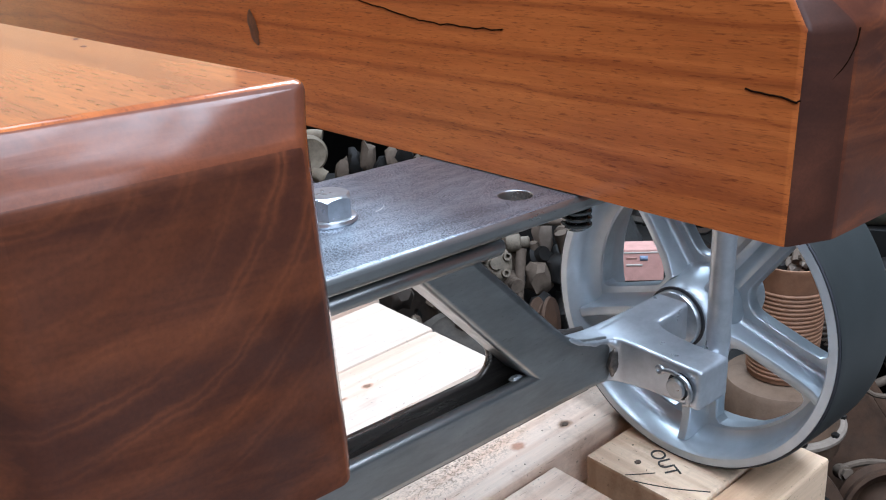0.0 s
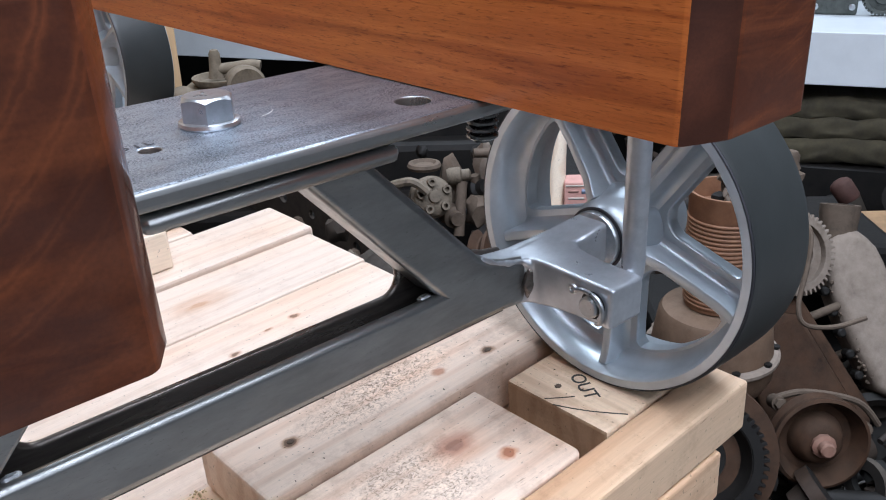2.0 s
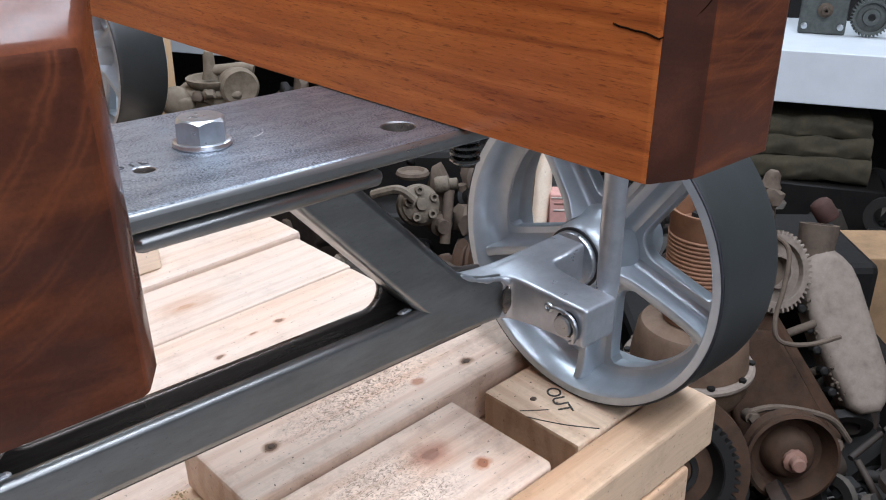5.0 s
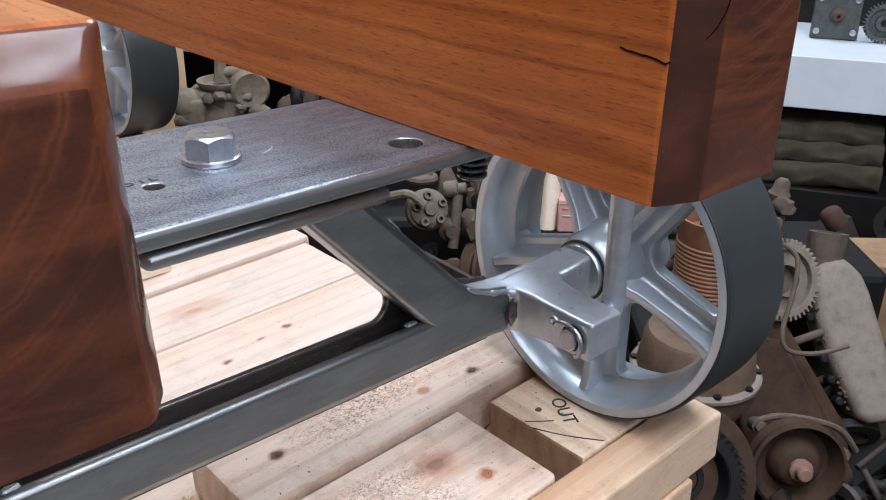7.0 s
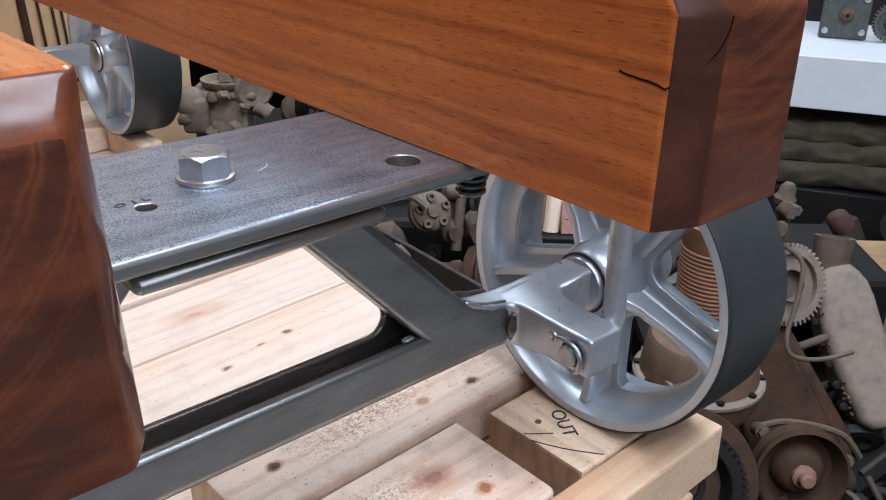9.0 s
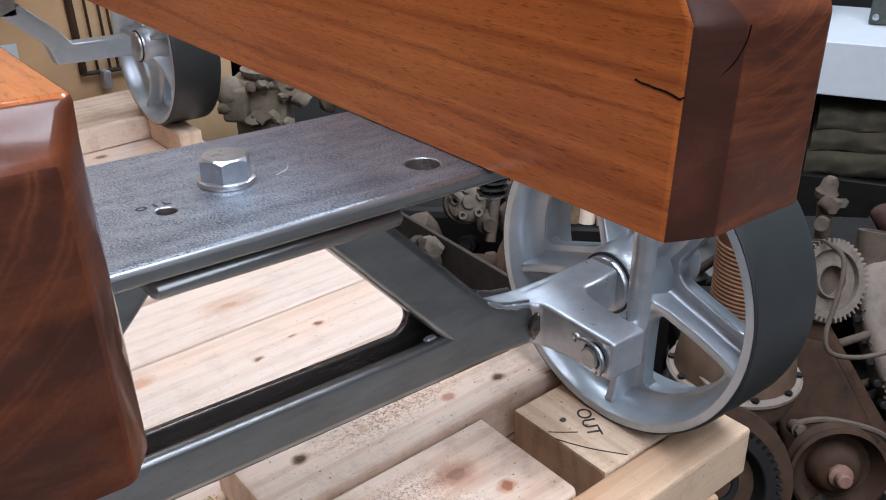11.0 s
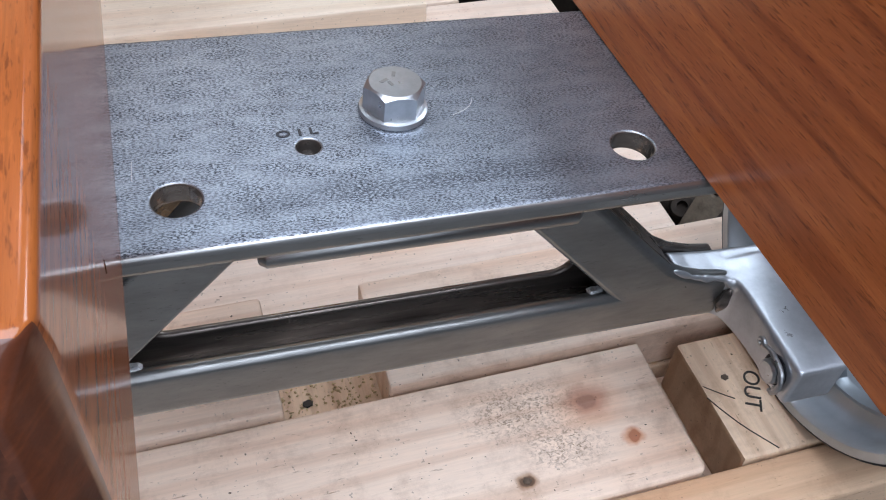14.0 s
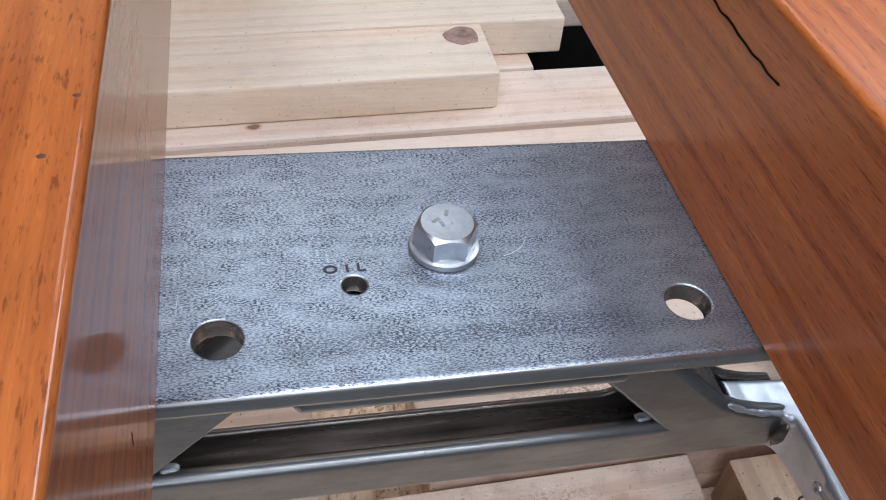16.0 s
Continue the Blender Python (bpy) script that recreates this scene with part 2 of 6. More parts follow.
def dusty(name, c1, c2, dust, amount=0.5, rough=0.8, metallic=0.0, scale=30, gloss=0.25):
    """Old machine part: base colour with rust or grease, and dust on what faces up."""
    m, nt, p = nodes_of(name)
    n1 = noise_node(nt, coords(nt), scale, 8, 0.7)
    col = ramp(nt, n1, [(0.3, c2), (0.62, c1)])
    geo = nt.nodes.new("ShaderNodeNewGeometry")
    sep = nt.nodes.new("ShaderNodeSeparateXYZ")
    link(nt, geo.outputs["Normal"], sep.inputs[0])
    n2 = noise_node(nt, coords(nt), scale * 2.5, 6, 0.7)
    mu = nt.nodes.new("ShaderNodeMath")
    mu.operation = "MULTIPLY_ADD"
    link(nt, sep.outputs["Z"], mu.inputs[0])
    mu.inputs[1].default_value = 0.35
    link(nt, n2, mu.inputs[2])
    f = ramp(nt, mu.outputs[0], [(0.32, grey(0)), (1.0, grey(amount))])
    col = mixc(nt, f, col, dust)
    link(nt, col, p.inputs["Base Color"])
    p.inputs["Roughness"].default_value = rough
    p.inputs["Metallic"].default_value = metallic
    p.inputs["Specular IOR Level"].default_value = gloss
    bump(nt, p, n1, 0.4, 0.002)
    return m


def plain(name, c, rough=0.5, metallic=0.0, vary=0.15, scale=40):
    m, nt, p = nodes_of(name)
    n1 = noise_node(nt, coords(nt, (1, 1, 1), True), scale, 6, 0.65)
    lo, hi = tuple(x * (1 - vary) for x in c), tuple(min(1, x * (1 + vary)) for x in c)
    link(nt, ramp(nt, n1, [(0.3, lo), (0.7, hi)]), p.inputs["Base Color"])
    p.inputs["Roughness"].default_value = rough
    p.inputs["Metallic"].default_value = metallic
    bump(nt, p, n1, 0.1, 0.001)
    return m


M_TIMBER = varnished("varnished_timber", (0.365, 0.103, 0.022), (0.318, 0.084, 0.0175), (0.252, 0.061, 0.0125), coat=0.9)
M_SATIN = varnished("satin_varnished_timber", (0.425, 0.119, 0.0250), (0.368, 0.097, 0.0200), (0.288, 0.070, 0.0143), coat=0.8, rough=0.24)
M_END = end_grain("timber_end_grain", (0.250, 0.074, 0.025), (0.070, 0.0195, 0.0088), 0.95, pale=0.5)
M_END_WORN = end_grain("worn_end_grain", (0.225, 0.066, 0.023), (0.054, 0.0155, 0.0074), 0.80, (0.168, 0.352), 0.60, 0.40)
# lighter end grain for the left beam's top edge and inner chamfer
M_ROUND = end_grain("top_edge_and_chamfer", (0.215, 0.060, 0.021), (0.100, 0.028, 0.0115), 1.0)
# the right beam's inner chamfer, its shade put into a darker end-grain colour
M_CHAMFER_SHADE = end_grain("shaded_chamfer", (0.080, 0.026, 0.014), (0.042, 0.014, 0.008), 0.3)
KN, KR, NAIL = (0.56, 0.43, 0.40), (0.78, 0.61, 0.53), (0.30, 0.22, 0.17)
PALLET_MARKS = [(0.140, 0.008, 0.012, 0.0095, (0.58, 0.49, 0.48), (0.78, 0.67, 0.64)), (0.140, 0.008, 0.018, 0.0145, (0.90, 0.81, 0.77), (0.82, 0.71, 0.67)), (0.140, 0.008, 0.030, 0.022, (0.88, 0.77, 0.72), (0.96, 0.88, 0.83)), (0.158, -0.022, 0.009, 0.007, (0.52, 0.26, 0.17), (0.8, 0.56, 0.45)), (0.066, 0.083, 0.0080, 0.0060, (0.20, 0.14, 0.10), (0.62, 0.50, 0.42)), (0.229, 0.066, 0.0080, 0.0060, (0.20, 0.14, 0.10), (0.62, 0.50, 0.42)),
                (0.085, -0.034, 0.0080, 0.0060, (0.20, 0.14, 0.10), (0.62, 0.50, 0.42)), (-0.075, 0.085, 0.012, 0.008, (0.5, 0.38, 0.3), KR), (0.185, 0.071, 0.008, 0.006, (0.66, 0.42, 0.33), KR), (0.143, 0.953, 0.026, 0.020, (0.55, 0.33, 0.24), KR)]
LOW_MARKS = [(0.155, 0.378, 0.050, 0.022, (0.90, 0.79, 0.71), (0.96, 0.90, 0.85)), (0.205, 0.215, 0.010, 0.006, (0.62, 0.50, 0.42), KR), (0.126, 0.266, 0.007, 0.005, NAIL, KR), (0.197, 0.283, 0.007, 0.0045, NAIL, KR), (0.168, 0.280, 0.006, 0.003, (0.5, 0.38, 0.3), KR), (0.030, 0.300, 0.018, 0.010, (0.85, 0.66, 0.55), (0.9, 0.8, 0.72)), (0.150, 0.375, 0.016, 0.006, (0.84, 0.70, 0.60), (0.93, 0.85, 0.79)),
                (0.133, 0.812, 0.013, 0.012, KN, KR), (0.197, 0.865, 0.014, 0.009, NAIL, KR), (0.045, 0.828, 0.030, 0.003, (0.5, 0.4, 0.33), KR), (-0.064, 0.458, 0.010, 0.006, NAIL, KR)]
SCUFFS = [(0.098, 0.012, 0.045, 0.026), (0.115, -0.018, 0.03, 0.020), (0.125, 0.085, 0.06, 0.028), (0.170, 0.095, 0.05, 0.03), (-0.08, 0.069, 0.02, 0.012)]
M_PINE = pine("pallet_pine", (0.86, 0.685, 0.550), (0.68, 0.455, 0.32), knots=False, marks=PALLET_MARKS, scuffs=SCUFFS)
M_PINE_LOW = pine("smooth_pale_pine", (0.81, 0.66, 0.545), (0.71, 0.53, 0.41), knots=False, marks=LOW_MARKS, dirt=0.32)
M_PINE_Y = pine("pallet_pine_cross", (0.82, 0.62, 0.44), (0.60, 0.38, 0.24), "Y")
M_PINE_CLEAN = pine("planed_pine", (0.88, 0.735, 0.580), (0.78, 0.60, 0.43), knots=False, dirt=0.2)
M_PINE_EDGE = pine("sawn_edge_pine", (0.70, 0.49, 0.325), (0.56, 0.34, 0.205), knots=False, dirt=0.6)
# darker pine that carries the shade on the block's side in the slot
M_SIDE_SHADE = pine("shaded_block_side", (0.44, 0.285, 0.175), (0.33, 0.19, 0.105), knots=False, dirt=0.8)
M_PLATE = metal("mill_scale_plate", (0.44, 0.49, 0.56), (0.35, 0.39, 0.45), 210, (0.30, 0.42), 0.92, 0.10, (0.40, 1, 1), (0.068, 0.075, 0.088), 2200, 0.458, 0.46, 0.34)


def pitted_streak(m):
    """Adds a band of old pitting and a few dashed grind marks to the plate."""
    nt = m.node_tree
    p = nt.nodes["Principled BSDF"]
    old = p.inputs["Base Color"].links[0].from_socket
    sep = nt.nodes.new("ShaderNodeSeparateXYZ")
    link(nt, coords(nt), sep.inputs[0])
    band = ramp(nt, map_range(nt, sep.outputs["Y"], -0.060, -0.025), [(0.13, grey(0)), (0.18, grey(0.7)), (0.24, grey(0.08)), (0.40, grey(0.15)), (0.52, grey(0.85)), (0.66, grey(0.7)), (0.85, grey(0))])
    span = ramp(nt, map_range(nt, sep.outputs["X"], -0.10, 0.10), [(0.1, grey(0.35)), (0.45, grey(1)), (0.72, grey(1)), (0.85, grey(0.25))])
    pits = noise_node(nt, coords(nt, (0.45, 1, 1)), 1500, 3, 0.65)
    f = mixc(nt, 1.0, mixc(nt, 1.0, band, span, "MULTIPLY"), ramp(nt, pits, [(0.47, grey(0.95)), (0.52, grey(0))]), "MULTIPLY")
    link(nt, mixc(nt, f, old, (0.05, 0.055, 0.07)), p.inputs["Base Color"])


def map_range(nt, v, lo, hi):
    n = nt.nodes.new("ShaderNodeMapRange")
    n.inputs["From Min"].default_value, n.inputs["From Max"].default_value = lo, hi
    link(nt, v, n.inputs["Value"])
    return n.outputs["Result"]


pitted_streak(M_PLATE)
M_STEEL = metal("ground_steel", (0.36, 0.37, 0.37), (0.26, 0.27, 0.27), 75, (0.27, 0.42), 0.92, 0.10, (0.3, 1, 1), (0.24, 0.245, 0.24), 900, 0.30)
# dark scaled steel, which also stands in for shade inside the holes
M_DARK_SHADED_STEEL = metal("dark_shaded_steel", (0.29, 0.255, 0.23), (0.08, 0.07, 0.063), 70, (0.18, 0.42), 0.8, 0.3, (0.12, 1, 1))
M_SILVER = metal("cast_aluminium", (0.50, 0.555, 0.60), (0.44, 0.49, 0.535), 60, (0.30, 0.38), 0.50, 0.06, detail=4)
M_CAST = metal("worn_cast_steel", (0.60, 0.635, 0.68), (0.44, 0.47, 0.51), 60, (0.26, 0.46), 0.72, 0.10, detail=6)
M_ZINC = metal("zinc_bolt", (0.53, 0.555, 0.585), (0.42, 0.445, 0.465), 200, (0.26, 0.38), 0.93, 0.06)
M_WELD = metal("weld_bead", (0.66, 0.69, 0.72), (0.42, 0.45, 0.48), 420, (0.22, 0.40), 0.45, 0.6)
M_RUBBER = plain("tyre_rubber", (0.027, 0.030, 0.030), 0.42, 0, 0.12, 40)
M_SPRING = metal("dark_plated_thread", (0.24, 0.25, 0.26), (0.09, 0.095, 0.095), 300, (0.16, 0.3), 0.95, 0.1)
M_INK = plain("black_ink", (0.03, 0.025, 0.02), 0.7)
M_STAMP = plain("stamped_dark", (0.02, 0.02, 0.025), 0.6)
M_SCRATCH = plain("bright_scratch", (0.62, 0.63, 0.64), 0.35, 0.2)
M_CRACK = plain("dry_crack", (0.010, 0.005, 0.003), 1.0)
M_CRACK.node_tree.nodes["Principled BSDF"].inputs["Specular IOR Level"].default_value = 0.0
M_KNOT = plain("dark_knot", (0.085, 0.028, 0.012), 0.4, 0, 0.4, 200)
M_KNOTP = plain("pine_knot", (0.36, 0.235, 0.19), 0.7, 0, 0.5, 90)
M_SAWDUST = plain("sawdust", (0.52, 0.40, 0.22), 0.9, 0, 0.4, 300)
M_GRIT = plain("dark_grit", (0.10, 0.07, 0.05), 0.9, 0, 0.5, 300)
M_DUST = dusty("dusty_grey_casting", (0.085, 0.062, 0.045), (0.030, 0.020, 0.014), (0.150, 0.114, 0.086), 0.8)
M_MOTTLE = dusty("caked_greasy_iron", (0.022, 0.017, 0.013), (0.003, 0.003, 0.002), (0.085, 0.070, 0.056), 0.55, 0.7, 0, 48)
M_SOOT = dusty("sooty_brown_casting", (0.040, 0.031, 0.025), (0.013, 0.010, 0.008), (0.075, 0.060, 0.048), 0.6)
M_PALE = dusty("pale_dusty_aluminium", (0.185, 0.145, 0.115), (0.085, 0.063, 0.047), (0.275, 0.230, 0.190), 0.8, 0.75)
M_DIRTY = dusty("brown_dirty_cap", (0.135, 0.108, 0.078), (0.028, 0.022, 0.016), (0.205, 0.17, 0.13), 0.7, 0.65, 0, 75)
M_RUST = dusty("rusty_casting", (0.060, 0.027, 0.0135), (0.012, 0.0065, 0.004), (0.062, 0.038, 0.024), 0.75)
M_BROWN = dusty("brown_dusty_case", (0.120, 0.072, 0.045), (0.062, 0.035, 0.021), (0.165, 0.115, 0.080), 0.7, 0.7)
M_ORANGE = dusty("rust_brown_canister", (0.21, 0.098, 0.052), (0.11, 0.050, 0.028), (0.26, 0.16, 0.105), 0.4, 0.6)
# greasy iron, set near black to include the shade among crowded parts
M_GREASE_SHADE = dusty("greasy_shaded_iron", (0.009, 0.008, 0.007), (0.003, 0.003, 0.003), (0.016, 0.013, 0.011), 0.35, 0.6)
M_TAN = dusty("tan_dusty_carburettor", (0.165, 0.130, 0.092), (0.060, 0.046, 0.030), (0.27, 0.225, 0.17), 0.75, 0.75)
M_FLANGE = dusty("grey_green_iron", (0.082, 0.092, 0.085), (0.036, 0.040, 0.037), (0.13, 0.135, 0.125), 0.6, 0.5, 0.3, 60, 0.5)
M_SHELF = plain("white_painted_board", (0.62, 0.655, 0.685), 0.45, 0, 0.06, 12)
M_CARD = plain("tan_cardboard", (0.60, 0.40, 0.22), 0.8, 0, 0.12, 14)
M_BOX = plain("worn_cardboard", (0.27, 0.165, 0.085), 0.85, 0, 0.3, 20)
M_BAG = plain("olive_canvas", (0.047, 0.039, 0.022), 0.9, 0, 0.45, 22)
M_FLOOR = dusty("oily_concrete", (0.17, 0.163, 0.153), (0.11, 0.105, 0.10), (0.20, 0.19, 0.178), 0.5, 0.8, 0, 6)
M_WALL = plain("grey_shop_wall", (0.13, 0.13, 0.13), 0.85, 0, 0.15, 4)
M_CEIL = plain("grey_ceiling", (0.35, 0.35, 0.34), 0.9, 0, 0.06, 5)
M_BLACK = plain("black_cable", (0.02, 0.02, 0.02), 0.5)
M_BLUEPAPER = plain("blue_print", (0.24, 0.30, 0.42), 0.7)
M_REDPAPER = plain("red_print", (0.42, 0.23, 0.19), 0.7)
M_PINKPAPER = plain("pink_printed_card", (0.50, 0.27, 0.23), 0.7, 0, 0.15, 60)
M_STICK = dusty("weathered_stick", (0.20, 0.13, 0.075), (0.09, 0.055, 0.03), (0.30, 0.22, 0.14), 0.6, 0.8, 0, 60)
M_PAPER = plain("white_paper", (0.52, 0.47, 0.42), 0.8, 0, 0.12)


# ---- mesh tools ----
def box(bm, x0, x1, y0, y1, z0, z1, m=None):
    vs = [bm.verts.new((x, y, z)) for x in (x0, x1) for y in (y0, y1) for z in (z0, z1)]
    for q in ((0, 1, 3, 2), (4, 6, 7, 5), (0, 4, 5, 1), (2, 3, 7, 6), (0, 2, 6, 4), (1, 5, 7, 3)):
        bm.faces.new([vs[i] for i in q])
    if m is not None:
        bmesh.ops.transform(bm, matrix=m, verts=vs)
    return vs


def bevel(bm, w, seg=2, angle=30):
    bm.normal_update()
    es = [e for e in bm.edges if len(e.link_faces) == 2 and e.calc_face_angle(0) > radians(angle)]
    bmesh.ops.bevel(bm, geom=es, offset=w, segments=seg, profile=0.5, affect="EDGES", clamp_overlap=True)


def basis(axis):
    return Vector(axis).normalized().to_track_quat("Z", "Y").to_matrix().to_4x4()


def lathe(bm, centre, axis, profile, n=40, close=False):
    """Turns a profile of (radius, height) round an axis through centre."""
    m = Matrix.Translation(centre) @ basis(axis)
    rings = []
    for r, hgt in profile:
        if r < 1e-6:
            rings.append([bm.verts.new(m @ Vector((0, 0, hgt)))])
        else:
            rings.append([bm.verts.new(m @ Vector((r * math.cos(2 * math.pi * i / n), r * math.sin(2 * math.pi * i / n), hgt))) for i in range(n)])
    pairs = list(zip(rings, rings[1:]))
    if close:
        pairs.append((rings[-1], rings[0]))
    for a, b in pairs:
        for i in range(n):
            j = (i + 1) % n
            if len(a) == 1 and len(b) == 1:
                continue
            if len(a) == 1:
                bm.faces.new((a[0], b[j], b[i]))
            elif len(b) == 1:
                bm.faces.new((a[i], a[j], b[0]))
            else:
                bm.faces.new((a[i], a[j], b[j], b[i]))


def rod(bm, a, b, r, n=16, r2=None):
    a, b = Vector(a), Vector(b)
    d = (b - a).length
    r2 = r if r2 is None else r2
    lathe(bm, a, b - a, [(0, 0), (r, 0), (r2, d), (0, d)], n)


def sweep(bm, path, r, n=12, flat=1.0):
    """A round or flattened bar along a smooth path."""
    pts = [Vector(p) for p in path]
    fine = []
    for i in range(len(pts) - 1):
        p0, p1, p2, p3 = pts[max(i - 1, 0)], pts[i], pts[i + 1], pts[min(i + 2, len(pts) - 1)]
        for k in range(6):
            t = k / 6
            fine.append(0.5 * ((2 * p1) + (p2 - p0) * t + (2 * p0 - 5 * p1 + 4 * p2 - p3) * t * t + (3 * p1 - p0 - 3 * p2 + p3) * t ** 3))
    fine.append(pts[-1])
    rings, side = [], None
    for i, p in enumerate(fine):
        d = (fine[min(i + 1, len(fine) - 1)] - fine[max(i - 1, 0)]).normalized()
        if side is None:
            side = d.orthogonal().normalized()
        side = (side - d * side.dot(d)).normalized()
        up = d.cross(side)
        rings.append([bm.verts.new(p + side * r * math.cos(2 * math.pi * k / n) + up * r * flat * math.sin(2 * math.pi * k / n)) for k in range(n)])
    for a, b in zip(rings, rings[1:]):
        for k in range(n):
            bm.faces.new((a[k], a[(k + 1) % n], b[(k + 1) % n], b[k]))
    bm.faces.new(rings[0][::-1])
    bm.faces.new(rings[-1])


def offset_loop(loop, d):
    out, n = [], len(loop)
    for i in range(n):
        a, b, c = (Vector(loop[(i + k) % n]) for k in (-1, 0, 1))
        e1, e2 = (b - a).normalized(), (c - b).normalized()
        n1, n2 = Vector((-e1.y, e1.x)), Vector((-e2.y, e2.x))
        k = (n1 + n2)
        k = k / max(k.length_squared, 0.3) * 2
        out.append(tuple(b + k * d))
    return out


def slab(bm, outline, holes, z0, z1, r=0.002, m=None, seg=3):
    """A plate of any outline (counter-clockwise) with round holes (x, y, radius) cut through, and rounded edges."""
    made = []

    def ring(loop, z):
        vs = [bm.verts.new((x, y, z)) for x, y in loop]
        made.extend(vs)
        return vs

    def join(a, b):
        n = len(a)
        for i in range(n):
            bm.faces.new((a[i], a[(i + 1) % n], b[(i + 1) % n], b[i]))

    loops = [(outline, 1)] + [([(x + q * math.cos(-2 * math.pi * i / 28), y + q * math.sin(-2 * math.pi * i / 28)) for i in range(28)], 1) for x, y, q in holes]
    tops, bots = [], []
    for k, (lp, s) in enumerate(loops):
        rr = r if k == 0 else min(r, 0.0009)
        rs = []
        for i in range(seg + 1):
            a = math.pi / 2 * i / seg
            rs.append(ring(offset_loop(lp, rr * (1 - math.cos(a))), z0 + rr * (1 - math.sin(a))))
        rs = rs[::-1]
        up = []
        for i in range(seg + 1):
            a = math.pi / 2 * i / seg
            up.append(ring(offset_loop(lp, rr * (1 - math.cos(a))), z1 - rr * (1 - math.sin(a))))
        rs = rs + up
        for a, b in zip(rs, rs[1:]):
            join(a, b)
        bots.append(rs[0])
        tops.append(rs[-1])
    for group in (tops, bots):
        es = []
        for vs in group:
            for i in range(len(vs)):
                es.append(bm.edges.get((vs[i], vs[(i + 1) % len(vs)])))
        bmesh.ops.triangle_fill(bm, edges=es, use_beauty=True, use_dissolve=False)
    if m is not None:
        bmesh.ops.transform(bm, matrix=m, verts=made)
    return made


def finish(bm, name, mats, smooth=True):
    bmesh.ops.recalc_face_normals(bm, faces=bm.faces[:])
    me = bpy.data.meshes.new(name)
    if smooth:
        bm.normal_update()
        for f in bm.faces:
            f.smooth = max(abs(q) for q in f.normal) < 0.99995 and f.calc_area() < 0.002
        for e in bm.edges:
            e.smooth = not (len(e.link_faces) == 2 and e.calc_face_angle(0) > radians(38))
    bm.to_mesh(me)
    bm.free()
    for mm in mats if isinstance(mats, (list, tuple)) else [mats]:
        me.materials.append(mm)
    return me


def thing(name, at, label, category, group="", kind="", m=None):
    ob = new(name)
    ob.empty_display_size = 0.05
    ob.matrix_basis = m if m is not None else Matrix.Translation(at)
    return tagged(ob, label, category, group, kind)


def attach(name, me, parent, label="", m=None, local=False):
    """Links a mesh under a thing or a part; m places it in the world, or in the thing's own frame when local."""
    ob = new(name, me)
    ob.parent = parent
    if not local and parent.parent is None and parent.type == "EMPTY":
        ob.matrix_parent_inverse = parent.matrix_basis.inverted()
    elif not local and parent.parent is not None:
        ob.matrix_parent_inverse = parent.matrix_basis.inverted()
    if m is not None:
        ob.matrix_basis = m
    return tagged(ob, label) if label else ob


def part(name, bm, mats, parent, label="", m=None, local=False):
    return attach(name, finish(bm, name, mats), parent, label, m, local)


def lone(name, bm, mats, label, category, group="", kind=""):
    return tagged(new(name, finish(bm, name, mats)), label, category, group, kind)


def words(text, size, m, thick=0.0002, gap=1.0, bold=0.0):
    cu = bpy.data.curves.new("lettering", "FONT")
    cu.body, cu.size, cu.extrude, cu.align_x, cu.space_character, cu.offset = text, size, thick, "CENTER", gap, bold
    ob = bpy.data.objects.new("lettering", cu)
    scene.collection.objects.link(ob)
    bpy.context.view_layer.update()
    me = bpy.data.meshes.new_from_object(ob.evaluated_get(bpy.context.evaluated_depsgraph_get()))
    bpy.data.objects.remove(ob)
    me.transform(m)
    return me


def lump(bm, centre, size, seed, rough=0.25, sub=2):
    made = bmesh.ops.create_icosphere(bm, subdivisions=sub, radius=1.0)["verts"]
    off = Vector((seed * 3.1, seed * 1.7, seed * 0.9))
    for v in made:
        k = 1 + rough * noise.noise(v.co * 1.6 + off)
        v.co = Vector(centre) + Vector((v.co.x * size[0], v.co.y * size[1], v.co.z * size[2])) * k


# ---- the room ----
FLOOR = -0.45
bm = bmesh.new()
box(bm, -3.0, 3.4, -3.0, 3.6, FLOOR - 0.1, FLOOR)
lone("floor", bm, M_FLOOR, "dark oily concrete workshop floor", "floor", kind="structure")
bm = bmesh.new()
box(bm, -3.0, 3.4, -3.0, 3.6, 2.2, 2.3)
lone("ceiling", bm, M_CEIL, "plain grey workshop ceiling", "ceiling", kind="structure")
for nm, q in (("wall_north", (-3.0, 3.4, 3.6, 3.7)), ("wall_south", (-3.0, 3.4, -3.1, -3.0)), ("wall_east", (3.4, 3.5, -3.1, 3.7)), ("wall_west", (-3.1, -3.0, -3.1, 3.7))):
    bm = bmesh.new()
    box(bm, *q, FLOOR - 0.1, 2.3)
    lone(nm, bm, M_WALL, "plain grey workshop wall", "wall", kind="structure")

# ---- the pallet, which lies slightly out of level ----
PALLET = Matrix.Translation((0, 0, 0.0115)) @ pose(0, 0, 0, 0, -2.58, 0)
pallet = thing("pallet", (0, 0, 0), "bare pine pallet with sawn boards and knots", "pallet", m=PALLET)


